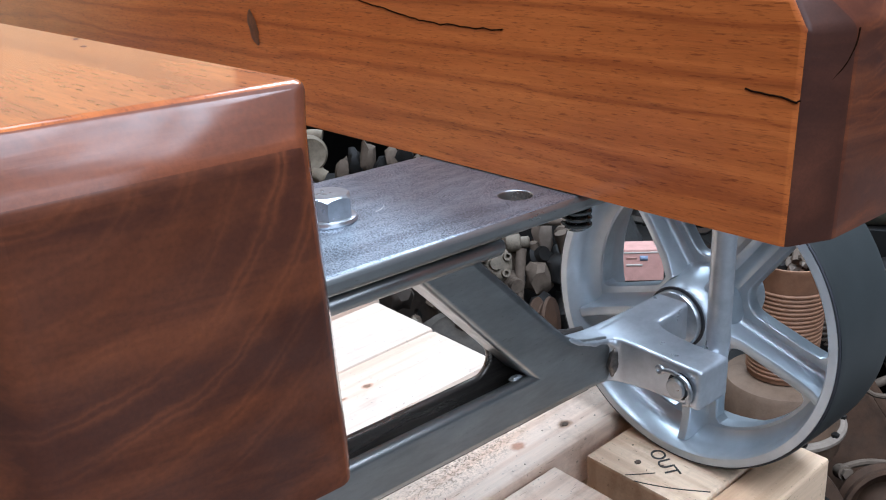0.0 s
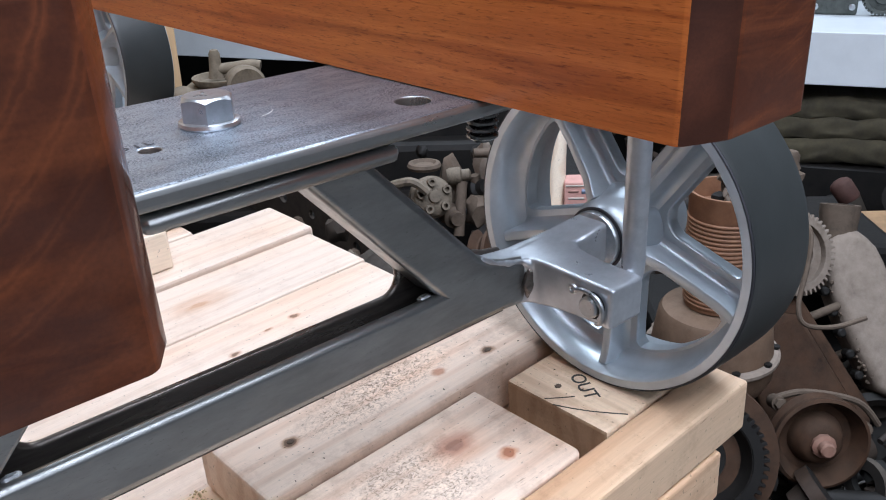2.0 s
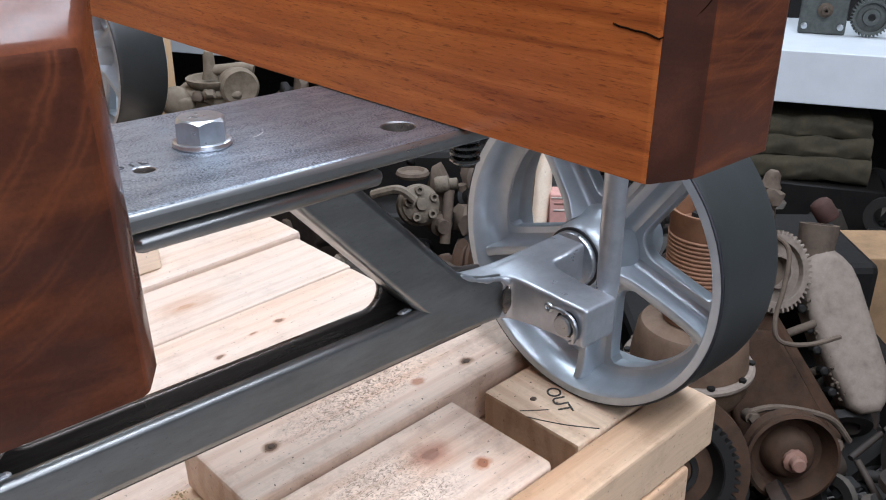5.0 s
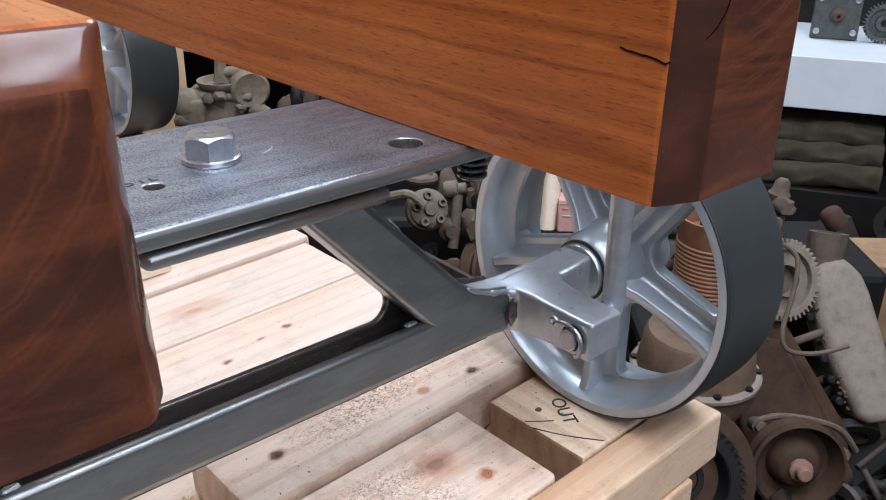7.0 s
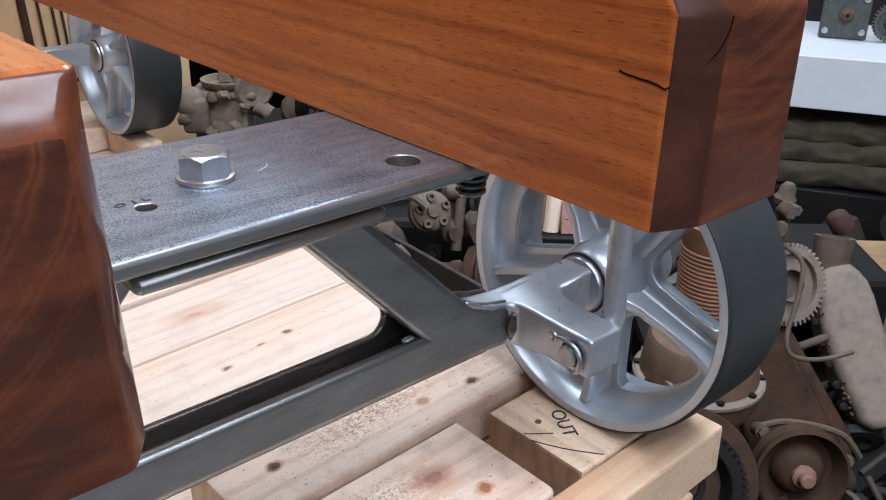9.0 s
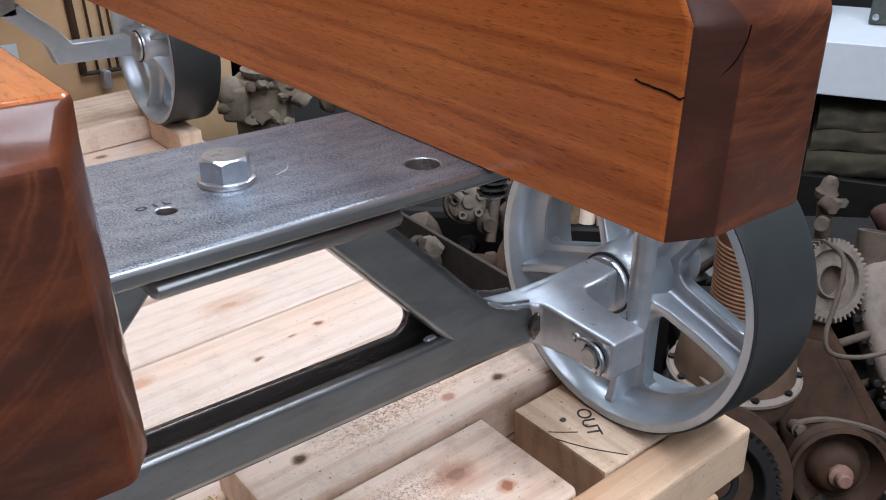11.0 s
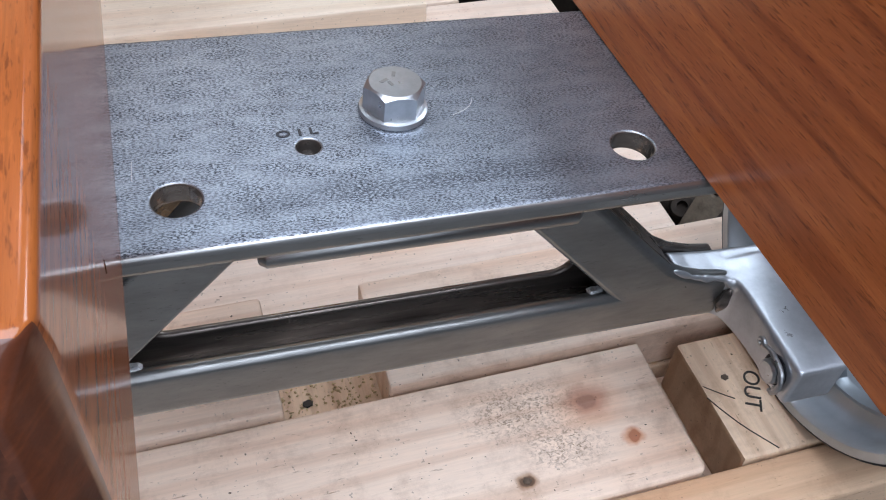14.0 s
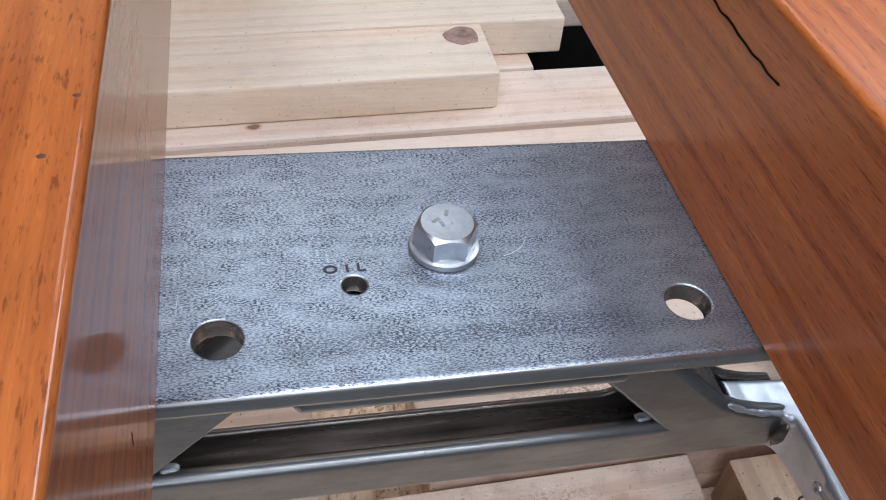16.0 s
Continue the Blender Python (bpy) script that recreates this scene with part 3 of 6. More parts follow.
def board(name, x0, x1, y0, y1, z0, z1, mat=M_PINE, label="", w=0.0025, round_end=0.0):
    bm = bmesh.new()
    if round_end:
        k = round_end
        lp = [(x0, y0), (x1 - k, y0)] + [(x1 - k + k * math.sin(a), y0 + k - k * math.cos(a)) for a in (0.4, 0.8, 1.2)] + [(x1, y0 + k), (x1, y1), (x0, y1)]
        slab(bm, lp, [], z0, z1, w)
    else:
        box(bm, x0, x1, y0, y1, z0, z1)
        bevel(bm, w, 2)
    return part(name, bm, mat, pallet, label, local=True)


board("stringer", -0.42, 0.327, -0.090, -0.057, -0.040, 0.0, M_PINE_EDGE, label="pale pine edge rail of the pallet")
board("stringer", -0.42, 0.296, -0.092, -0.055, -0.082, -0.042, M_PINE_EDGE)
board("stringer", -0.42, 0.30, 0.40, 0.44, -0.13, -0.077)
board("stringer", -0.42, 0.30, 0.90, 0.94, -0.13, -0.077)
board("deck_board", -0.42, 0.1915, -0.055, 0.042, -0.038, 0.0, label="pine board with a large reddish knot", round_end=0.006)
blk = board("end_block", 0.2155, 0.327, -0.055, 0.034, -0.045, 0.0, [M_PINE_Y, M_SIDE_SHADE], "pine block marked with black pen")
# the side facing the slot gets its shade by colour
for f in blk.data.polygons:
    f.material_index = 1 if f.normal.x < -0.8 else 0
board("deck_board", 0.025, 0.325, 0.0445, 0.1325, -0.034, 0.005, label="pine board with worn grey scuffs")
board("deck_board", -0.42, -0.040, 0.0445, 0.1365, -0.034, 0.004)
# the lower layer of boards, on which the others lie
board("lower_board", -0.42, 0.33, -0.05, 0.041, -0.078, -0.046)
board("lower_board", -0.42, 0.30, 0.0435, 0.135, -0.075, -0.0365, M_PINE_Y)
board("lower_board", -0.42, 0.300, 0.1380, 0.2255, -0.076, -0.0405, M_PINE_LOW, w=0.004)
board("lower_board", -0.42, 0.312, 0.2295, 0.3255, -0.074, -0.0355, M_PINE_LOW, w=0.005)
board("lower_board", -0.42, 0.317, 0.3310, 0.4305, -0.075, -0.0385, M_PINE_LOW, w=0.003)
board("lower_board", -0.42, 0.326, 0.4365, 0.5255, -0.074, -0.0355, M_PINE_LOW, w=0.004)
board("lower_board", -0.42, 0.229, 0.530, 0.660, -0.075, -0.0365, M_PINE_LOW, w=0.004)
board("lower_board", -0.42, 0.335, 0.664, 0.773, -0.075, -0.0360, M_PINE_LOW, w=0.004)
board("lower_board", -0.42, 0.001, 0.776, 0.900, -0.075, -0.0365, M_PINE_LOW, w=0.004)
board("lower_board", 0.0065, 0.336, 0.776, 0.900, -0.075, -0.0355, M_PINE_LOW, w=0.004)
board("lower_board", -0.42, 0.330, 0.904, 1.05, -0.075, -0.0365, M_PINE_LOW, w=0.004)
board("deck_board", -0.42, 0.312, 0.889, 1.04, -0.0345, 0.0, label="pine board behind the far wheel")
board("end_block", 0.279, 0.312, 0.774, 0.886, -0.0345, 0.0, M_PINE_Y, "pine block under the far wheel")

# two bearers carry the pallet on the floor
for y in (0.0, 0.75):
    bm = bmesh.new()
    box(bm, -0.36, 0.12, y - 0.05, y + 0.09, FLOOR, -0.085)
    bevel(bm, 0.003)
    lone("bearer", bm, M_PINE, "rough pine bearer block under the pallet", "timber block", "bearers under the pallet")

# knots, nail heads and pen marks on the boards
def disc_on(name, x, y, rx, ry, z, mat, label="", parent=pallet):
    bm = bmesh.new()
    n = 18
    c = [bm.verts.new((x + rx * (1 + 0.12 * math.sin(3 * i + x * 90)) * math.cos(2 * math.pi * i / n), y + ry * (1 + 0.12 * math.cos(2 * i + y * 70)) * math.sin(2 * math.pi * i / n), z)) for i in range(n)]
    top = [bm.verts.new((v.co.x * 0.85 + x * 0.15, v.co.y * 0.85 + y * 0.15, z + 0.0006)) for v in c]
    for i in range(n):
        bm.faces.new((c[i], c[(i + 1) % n], top[(i + 1) % n], top[i]))
    bm.faces.new(top)
    return part(name, bm, mat, parent, label, local=True)


for x, y, z in ((0.066, 0.083, 0.005), (0.229, 0.066, 0.005), (0.234, 0.002, 0.0), (0.085, -0.034, 0.0)):
    disc_on("nail_head", x, y, 0.0026, 0.0022, z, M_GRIT)


disc_on("nail_hole", -0.022, 0.073, 0.0036, 0.0030, -0.0357, M_INK)


def pen(path, parent=pallet, r=0.0006):
    bm = bmesh.new()
    sweep(bm, path, r, 6, 0.5)
    return part("pen_mark", bm, M_INK, parent, local=True)


pen([(0.2150, -0.0095, 0.0003), (0.2195, -0.0200, 0.0003), (0.2275, -0.0350, 0.0003), (0.2400, -0.0530, 0.0003)], r=0.00040)
pen([(0.2164, -0.0010, 0.0003), (0.2235, -0.0075, 0.0003), (0.2320, -0.0145, 0.0003)], r=0.00034)
txt = words("OUT", 0.0150, Matrix.Translation((0.2415, -0.0092, 0.0226)) @ pose(0, 0, 0, 0, -2.58, 0) @ pose(0, 0, 0, 0, 0, -117), 0.0002, 0.95)
txt.materials.append(M_INK)
attach("lettering", txt, pallet, "black handwritten word", local=False)

# sawdust and chips in the gap
rng = random.Random(4)
bm = bmesh.new()
for i in range(460):
    x, y, s = rng.uniform(-0.038, 0.023), rng.uniform(0.046, 0.134), rng.uniform(0.0003, 0.0011)
    box(bm, -s, s, -s * 0.6, s * 0.6, -s * 0.3, s * 0.3, Matrix.Translation((x, y, -0.0355)) @ pose(0, 0, 0, rng.uniform(-20, 20), rng.uniform(-20, 20), rng.uniform(0, 180)))
tagged(part("sawdust", bm, M_SAWDUST, pallet, "sawdust and chips in a gap", local=True), kind="stuff")
bm = bmesh.new()
for i in range(260):
    x, y, s = rng.uniform(-0.1, 0.26), rng.uniform(-0.05, 0.17), rng.uniform(0.00015, 0.0006) * rng.choice((0.6, 0.8, 1.3))
    if -0.045 < x < 0.03 and y > 0.04 or 0.19 < x < 0.22 and y < 0.045:
        continue
    z = 0.0004 if y < 0.043 else 0.0053
    box(bm, -s * 0.9, s * 0.9, -s * 0.4, s * 0.4, -s * 0.3, s * 0.3, Matrix.Translation((x, y, z)) @ pose(0, 0, 0, 0, 0, rng.uniform(0, 180)))
tagged(part("grit", bm, M_GRIT, pallet, "dark specks of grit on the boards", local=True), kind="stuff")
bm = bmesh.new()
box(bm, -0.009, 0.009, -0.0042, 0.0042, 0, 0.0016, Matrix.Translation((-0.025, 0.106, -0.0335)) @ pose(0, 0, 0, 6, 8, 55))
bevel(bm, 0.0006, 1)
part("wood_chip", bm, M_PINE_CLEAN, pallet, local=True)


def loose_plank(x0, x1, y0, y1, z0, label):
    bm = bmesh.new()
    box(bm, x0, x1, y0, y1, z0, z0 + 0.0415)
    bevel(bm, 0.003, 2)
    bmesh.ops.transform(bm, matrix=PALLET, verts=bm.verts[:])
    return lone("plank", bm, M_PINE_CLEAN, label, "plank", "loose planks on the pallet")


knotty = loose_plank(-0.50, 0.171, 0.4615, 0.5510, -0.0352, "planed pine plank with a knot lying on the pallet")
loose_plank(-0.50, 0.263, 0.5535, 0.6430, -0.0355, "long planed pine plank lying on the pallet")
disc = bmesh.new()
lathe(disc, PALLET @ Vector((0.149, 0.529, 0.0065)), (0, 0, 1), [(0.0185, -0.0004), (0.0170, 0.0003), (0.010, 0.0005), (0, 0.0004)], 28)
for v in disc.verts:
    c = PALLET @ Vector((0.149, 0.529, 0.0065))
    k = 1 + 0.16 * noise.noise((v.co - c) * 90)
    v.co.x, v.co.y = c.x + (v.co.x - c.x) * k * 1.12, c.y + (v.co.y - c.y) * k * 0.88
part("knot", disc, M_KNOTP, knotty, "greyish brown knot")

# ---- the cart ----
cart = thing("wheeled_cart", (0, 0, 0.03), "low cart of varnished reddish timbers on cast wheels", "cart")
TOP = 0.260


def timber(x0, x1, y0, y1, near, far, inner, lean, top_in, top_w):
    """A square beam; its near end has chamfered upright corners and a chamfered top edge. near, far: those corners' width across x and along y; lean: how much the inner face draws in towards the top; top_in, top_w: how far the top edge of the end lies back and what is left of the corners there."""
    bm = bmesh.new()
    z0, z1 = TOP + 0.0006, TOP + 0.0945
    rings = []
    for z, inset, endin, k, w in ((z0, 0, 0, 0.0, 1), (z1 - 0.0118, 0, 0, 0.88, 1), (z1, 0, top_in, 1.0, top_w)):
        a0, a1 = x0 + inset, x1 - inset
        (cx, cy), (dx, dy) = [(p * w, q * w) for p, q in (near, far)]
        if inner > 0:
            a0 += lean * k
            lp = [(a0, y0 + cy), (a0 + cx, y0), (a1 - dx, y0), (a1, y0 + dy), (a1, y1), (a0, y1)]
        else:
            a1 -= lean * k
            lp = [(a0, y0 + dy), (a0 + dx, y0), (a1 - cx, y0), (a1, y0 + cy), (a1, y1), (a0, y1)]
        rings.append([bm.verts.new((x, y + (endin if i < 4 else 0), z)) for i, (x, y) in enumerate(lp)])
    n = 6
    for a, b in zip(rings, rings[1:]):
        for i in range(n):
            f = bm.faces.new((a[i], a[(i + 1) % n], b[(i + 1) % n], b[i]))
            f.material_index = (2 if i == 0 and inner > 0 else 1) if i in (0, 1, 2) else 0
            if inner < 0 and i in (1, 2):
                f.material_index = 2 if b is rings[2] or i == 2 else 1
    bm.faces.new(rings[0][::-1])
    bm.faces.new(rings[-1])
    bm.normal_update()
    es = [e for e in bm.edges if e.calc_face_angle(0) > 0.15 and max(v.co.z for v in e.verts) > z0 + 0.001]
    bmesh.ops.bevel(bm, geom=es, offset=0.0026, segments=4, profile=0.5, affect="EDGES", clamp_overlap=True, material=-1)
    return bm


beam_l = part("timber", timber(-0.189, -0.1006, -0.1707, 1.02, (0.0085, 0.0130), (0.0155, 0.014), -1, 0.0036, 0.0080, 0.22), [M_TIMBER, M_END_WORN, M_ROUND], cart, "glossy reddish timber beam with a worn end")
beam_r = part("timber", timber(0.1008, 0.187, -0.170, 1.02, (0.0205, 0.0085), (0.008, 0.010), 1, 0.0018, 0.0100, 0.62), [M_SATIN, M_END, M_CHAMFER_SHADE], cart, "glossy reddish timber beam with a cracked end")


def crack(path, w, parent):
    bm = bmesh.new()
    sweep(bm, path, w, 6, 1.0)
    for v in bm.verts:
        v.co.z += noise.noise(Vector((v.co.x * 170, v.co.y * 170, 3))) * 0.0011 + noise.noise(Vector((v.co.x * 600, v.co.y * 600, 7))) * 0.0003
    return part("crack", bm, M_CRACK, parent, "thin dark drying crack")


crack([(0.1018, -0.139, 0.3192), (0.1018, -0.145, 0.3188), (0.1018, -0.152, 0.3182), (0.1018, -0.1605, 0.3165)], 0.00042, beam_r)
crack([(0.1018, -0.1605, 0.3168), (0.1070, -0.1630, 0.3188), (0.1120, -0.1652, 0.3218), (0.1165, -0.1672, 0.3255), (0.1200, -0.1688, 0.3300)], 0.00036, beam_r)
crack([(0.1200, -0.1689, 0.3300), (0.1228, -0.1699, 0.3360), (0.1240, -0.1701, 0.3420)], 0.00030, beam_r)
crack([(0.1022, 0.130, 0.3465), (0.1022, 0.105, 0.3425), (0.1021, 0.075, 0.3375), (0.1020, 0.055, 0.3352), (0.1020, 0.025, 0.3335), (0.1020, -0.006, 0.3338)], 0.0004, beam_r)
crack([(-0.1048, -0.038, 0.3430), (-0.1045, -0.030, 0.3375), (-0.1042, -0.019, 0.3330)], 0.0003, beam_l)
crack([(-0.1036, -0.0620, 0.3225), (-0.1034, -0.0670, 0.3180)], 0.0003, beam_l)
crack([(-0.1019, -0.0870, 0.2915), (-0.1018, -0.0890, 0.2885)], 0.0003, beam_l)


def timber_knot(parent, centre, axis, rx, ry, turn=0):
    bm = bmesh.new()
    m = Matrix.Translation(centre) @ basis(axis) @ Matrix.Rotation(turn, 4, "Z")
    rim = [bm.verts.new(m @ Vector((rx * (1 + 0.1 * math.sin(3 * i)) * math.cos(math.pi * i / 8), ry * (1 + 0.1 * math.cos(2 * i)) * math.sin(math.pi * i / 8), -0.0002))) for i in range(16)]
    mid = bm.verts.new(m @ Vector((0, 0, 0.00035)))
    for i in range(16):
        bm.faces.new((rim[i], rim[(i + 1) % 16], mid))
    return part("knot", bm, M_KNOT, parent, "dark knot")


timber_knot(beam_r, (0.1012, 0.242, 0.321), (-1, 0, 0), 0.006, 0.0125, 0.35)
ZT = TOP + 0.0945
for x, y, r in ((-0.1085, -0.032, 0.0016), (-0.1140, -0.055, 0.0018), (-0.150, 0.03, 0.003), (-0.125, 0.12, 0.002)):
    timber_knot(beam_l, (x, y, ZT), (0, 0, 1), r, r * 0.8)

# swivel plate
bm = bmesh.new()
PX = 0.150
slab(bm, [(-PX, -0.0575), (PX, -0.0575), (PX, 0.0620), (-PX, 0.0620)], [(-0.0825, -0.033, 0.0080), (0.0825, -0.033, 0.0083), (-0.0358, -0.0135, 0.0043)], TOP - 0.0085, TOP, 0.0028)
plate = part("swivel_plate", bm, [M_PLATE, M_STEEL, M_DARK_SHADED_STEEL], cart, "grey steel plate with drilled holes and mill scale")
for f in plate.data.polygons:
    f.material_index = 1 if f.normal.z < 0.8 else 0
    # hole walls take the dark steel as painted shade
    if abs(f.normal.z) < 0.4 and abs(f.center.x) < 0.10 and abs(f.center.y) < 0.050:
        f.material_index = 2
me = words("OIL", 0.0062, Matrix.Translation((-0.0385, -0.0072, TOP + 0.0001)) @ pose(0, 0, 0, 0, 0, 1) @ Matrix.Diagonal((1.05, 0.8, 1, 1)), 0.00015, 1.75, 0.00016)
me.materials.append(M_STAMP)
attach("lettering", me, plate, "small stamped word")
bm = bmesh.new()
sweep(bm, [(0.0205, -0.0045, TOP + 0.0002), (0.0255, -0.0025, TOP + 0.0003), (0.0290, 0.0005, TOP + 0.0003), (0.0312, 0.0048, TOP + 0.0001)], 0.00012, 6, 0.6)
part("scratch", bm, M_SCRATCH, plate)
bm = bmesh.new()
sweep(bm, [(-0.0955, -0.022, TOP + 0.0001), (-0.0950, -0.012, TOP + 0.0001)], 0.00014, 6, 0.4)
part("scratch", bm, M_SCRATCH, plate)

# king bolt with washer
bm = bmesh.new()
lathe(bm, (-0.001, 0.002, TOP), (0, 0, 1), [(0, 0), (0.0128, 0), (0.0132, 0.0008), (0.0128, 0.0022), (0.0115, 0.0026), (0, 0.0026)], 36)
washer = part("washer", bm, M_ZINC, cart, "bright zinc washer")
bm = bmesh.new()
hexr, rot = 0.0118, radians(-2)
apo, topz = hexr * 0.866, TOP + 0.0129
foot, crown, disc = [], [], []
for i in range(48):
    a = 2 * math.pi * i / 48
    r = apo / math.cos((a % (math.pi / 3)) - math.pi / 6)
    c, s = math.cos(a + rot), math.sin(a + rot)
    foot.append(bm.verts.new((-0.001 + r * c, 0.002 + r * s, TOP + 0.0026)))
    crown.append(bm.verts.new((-0.001 + r * c, 0.002 + r * s, topz - 0.0003 - (r - apo * 0.95) * 0.7)))
    disc.append(bm.verts.new((-0.001 + apo * 0.94 * c, 0.002 + apo * 0.94 * s, topz)))
for i in range(48):
    k = (i + 1) % 48
    bm.faces.new((foot[i], foot[k], crown[k], crown[i]))
    bm.faces.new((crown[i], crown[k], disc[k], disc[i]))
bm.faces.new(foot[::-1])
bm.faces.new(disc)
king = part("bolt", bm, M_ZINC, cart, "large zinc hexagon bolt head")
for e in king.data.edges:
    va, vb = (king.data.vertices[q].co for q in e.vertices)
    if va.z > TOP + 0.010 or vb.z > TOP + 0.010:
        e.use_edge_sharp = abs(va.z - vb.z) < 0.0009 or e.use_edge_sharp
for k, (x, y, w, hh) in enumerate(((-0.004, 0.001, 0.0034, 0.0007), (0.0005, 0.0045, 0.003, 0.0007), (-0.002, -0.001, 0.0028, 0.0006))):
    bm = bmesh.new()
    box(bm, -w / 2, w / 2, -hh, hh, 0, 0.0002, Matrix.Translation((-0.001 + x, 0.002 + y, TOP + 0.0129)) @ pose(0, 0, 0, 0, 0, 30 + 40 * k))
    part("maker_mark", bm, M_STEEL, king)

# bolt ends with stacked lock washers under the plate
for x in (-0.132, 0.130):
    bm = bmesh.new()
    for i in range(5):
        lathe(bm, (x, -0.030, 0.2495 - 0.0036 * (i + 1)), (0, 0, 1), [(0, 0), (0.0072, 0), (0.0082, 0.0009), (0.0082, 0.0020), (0.0070, 0.0030), (0, 0.0030)], 20)
    rod(bm, (x, -0.030, 0.2300), (x, -0.030, 0.2515), 0.005, 14)
    part("bolt_end", bm, M_SPRING, cart, "dark threaded bolt end")
    bm = bmesh.new()
    for i in range(2):
        lathe(bm, (x - 0.012, 0.012, 0.2495 - 0.0036 * (i + 1)), (0, 0, 1), [(0, 0), (0.0072, 0), (0.0082, 0.0009), (0.0082, 0.0020), (0.0070, 0.0030), (0, 0.0030)], 20)
    part("bolt_end", bm, M_SPRING, cart, "dark threaded bolt end")


# truck: top plate, twin side frames, channel floor, end castings
FY0, FY1 = -0.0105, 0.0165


def truck(parent, y_off):
    """The steel axle truck: a trapezoid frame under the swivel plate."""
    t = Matrix.Translation((0, y_off, 0))
    bm = bmesh.new()
    slab(bm, [(-0.060, -0.0510), (-0.0575, -0.0535), (0.0555, -0.0535), (0.058, -0.0510), (0.058, 0.0560), (-0.060, 0.0560)], [], 0.2412, 0.2492, 0.0036, t)
    tp = part("truck_plate", bm, M_STEEL, parent, "rounded steel top plate of the truck")
    to_xz = Matrix(((1, 0, 0, 0), (0, 0, -1, 0), (0, 1, 0, 0), (0, 0, 0, 1)))
    right = [(0.0215, 0.2400), (0.0605, 0.2400), (0.136, 0.1645), (0.1475, 0.1535), (0.160, 0.1462), (0.172, 0.1422), (0.186, 0.1396), (0.1910, 0.1330), (0.1910, 0.1150), (0.183, 0.1095), (0.165, 0.1105)]
    left = [(-0.0765 if x == 0.0605 else -0.1385 if x == 0.136 else -x, z) for x, z in right[::-1]][:-1]
    front = [(-0.0290, 0.2400), (-0.1210, 0.1385), (0.1170, 0.1385)] + right
    front = front + left
    arc = [(0.0935 + 0.0105 * math.sin(a), 0.1490 - 0.0105 * math.cos(a)) for a in [q * 0.245 for q in range(9)]] + [(0.0990, 0.1590)]
    back = [(-0.0290, 0.2400)] + [(-x, z) for x, z in arc[::-1]] + arc + right
    back = back + left
    for nm, lp, ya, yb in (("front_frame", front, FY0, FY0 + 0.0096), ("rear_frame", back, FY1 - 0.0045, FY1)):
        bm = bmesh.new()
        loop = lp if sum(a[0] * b[1] - b[0] * a[1] for a, b in zip(lp, lp[1:] + lp[:1])) > 0 else lp[::-1]
        slab(bm, loop, [], -yb, -ya, 0.0047 if nm == "front_frame" else 0.0021, t @ to_xz, 5)
        fr = part(nm, bm, M_STEEL if nm == "front_frame" else M_DARK_SHADED_STEEL, parent, "ground steel frame with sloping struts")
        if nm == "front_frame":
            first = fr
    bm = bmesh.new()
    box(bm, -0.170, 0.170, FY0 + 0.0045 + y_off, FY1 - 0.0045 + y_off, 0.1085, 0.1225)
    part("channel_floor", bm, M_DARK_SHADED_STEEL, parent, "dark scaled inside of the channel")
    for s in (-1, 1):
        bm = bmesh.new()
        a0, a1 = Vector((0.1160 if s > 0 else -0.1195, 0, 0.1385)), Vector((0.0240 if s > 0 else -0.0310, 0, 0.2370))
        d = (a1 - a0).normalized()
        nrm = Vector((d.z, 0, -d.x)) * (1 if s > 0 else -1)
        q = []
        for yv in (FY0 + 0.0040 + y_off, FY1 - 0.0040 + y_off):
            for p in (a0 + nrm * 0.0006, a1 + nrm * 0.0006, a1 + nrm * 0.0050, a0 + nrm * 0.0050):
                q.append(bm.verts.new((p.x, yv, p.z)))
        for f in ((0, 1, 2, 3), (7, 6, 5, 4), (0, 4, 5, 1), (1, 5, 6, 2), (2, 6, 7, 3), (3, 7, 4, 0)):
            bm.faces.new([q[i] for i in f])
        part("strut_web", bm, M_STEEL, parent)
        # outer web, coloured dark so that the plate hole above looks shaded
        bm = bmesh.new()
        b0, b1 = Vector((s * 0.1475, 0, 0.1535)), Vector((0.0640 if s > 0 else -0.0790, 0, 0.2370))
        d = (b1 - b0).normalized()
        nrm = Vector((-d.z, 0, d.x)) * (1 if s > 0 else -1)
        q = []
        for yv in (FY0 + 0.0042 + y_off, FY1 - 0.0018 + y_off):
            for p in (b0 - nrm * 0.0001, b1 - nrm * 0.0001, b1 + nrm * 0.0050, b0 + nrm * 0.0050):
                q.append(bm.verts.new((p.x, yv, p.z)))
        for f in ((0, 1, 2, 3), (7, 6, 5, 4), (0, 4, 5, 1), (1, 5, 6, 2), (2, 6, 7, 3), (3, 7, 4, 0)):
            bm.faces.new([q[i] for i in f])
        part("strut_web", bm, M_DARK_SHADED_STEEL, parent)
        # weld in the window corner
        r2 = random.Random(3)
        bm = bmesh.new()
        lump(bm, (s * 0.1110, FY0 + y_off + 0.0080, 0.1376), (0.0042, 0.0028, 0.0016), 3, 0.5, 3)
        part("weld", bm, M_WELD, parent, "rough bright weld")
    return first


truck(cart, 0.0)


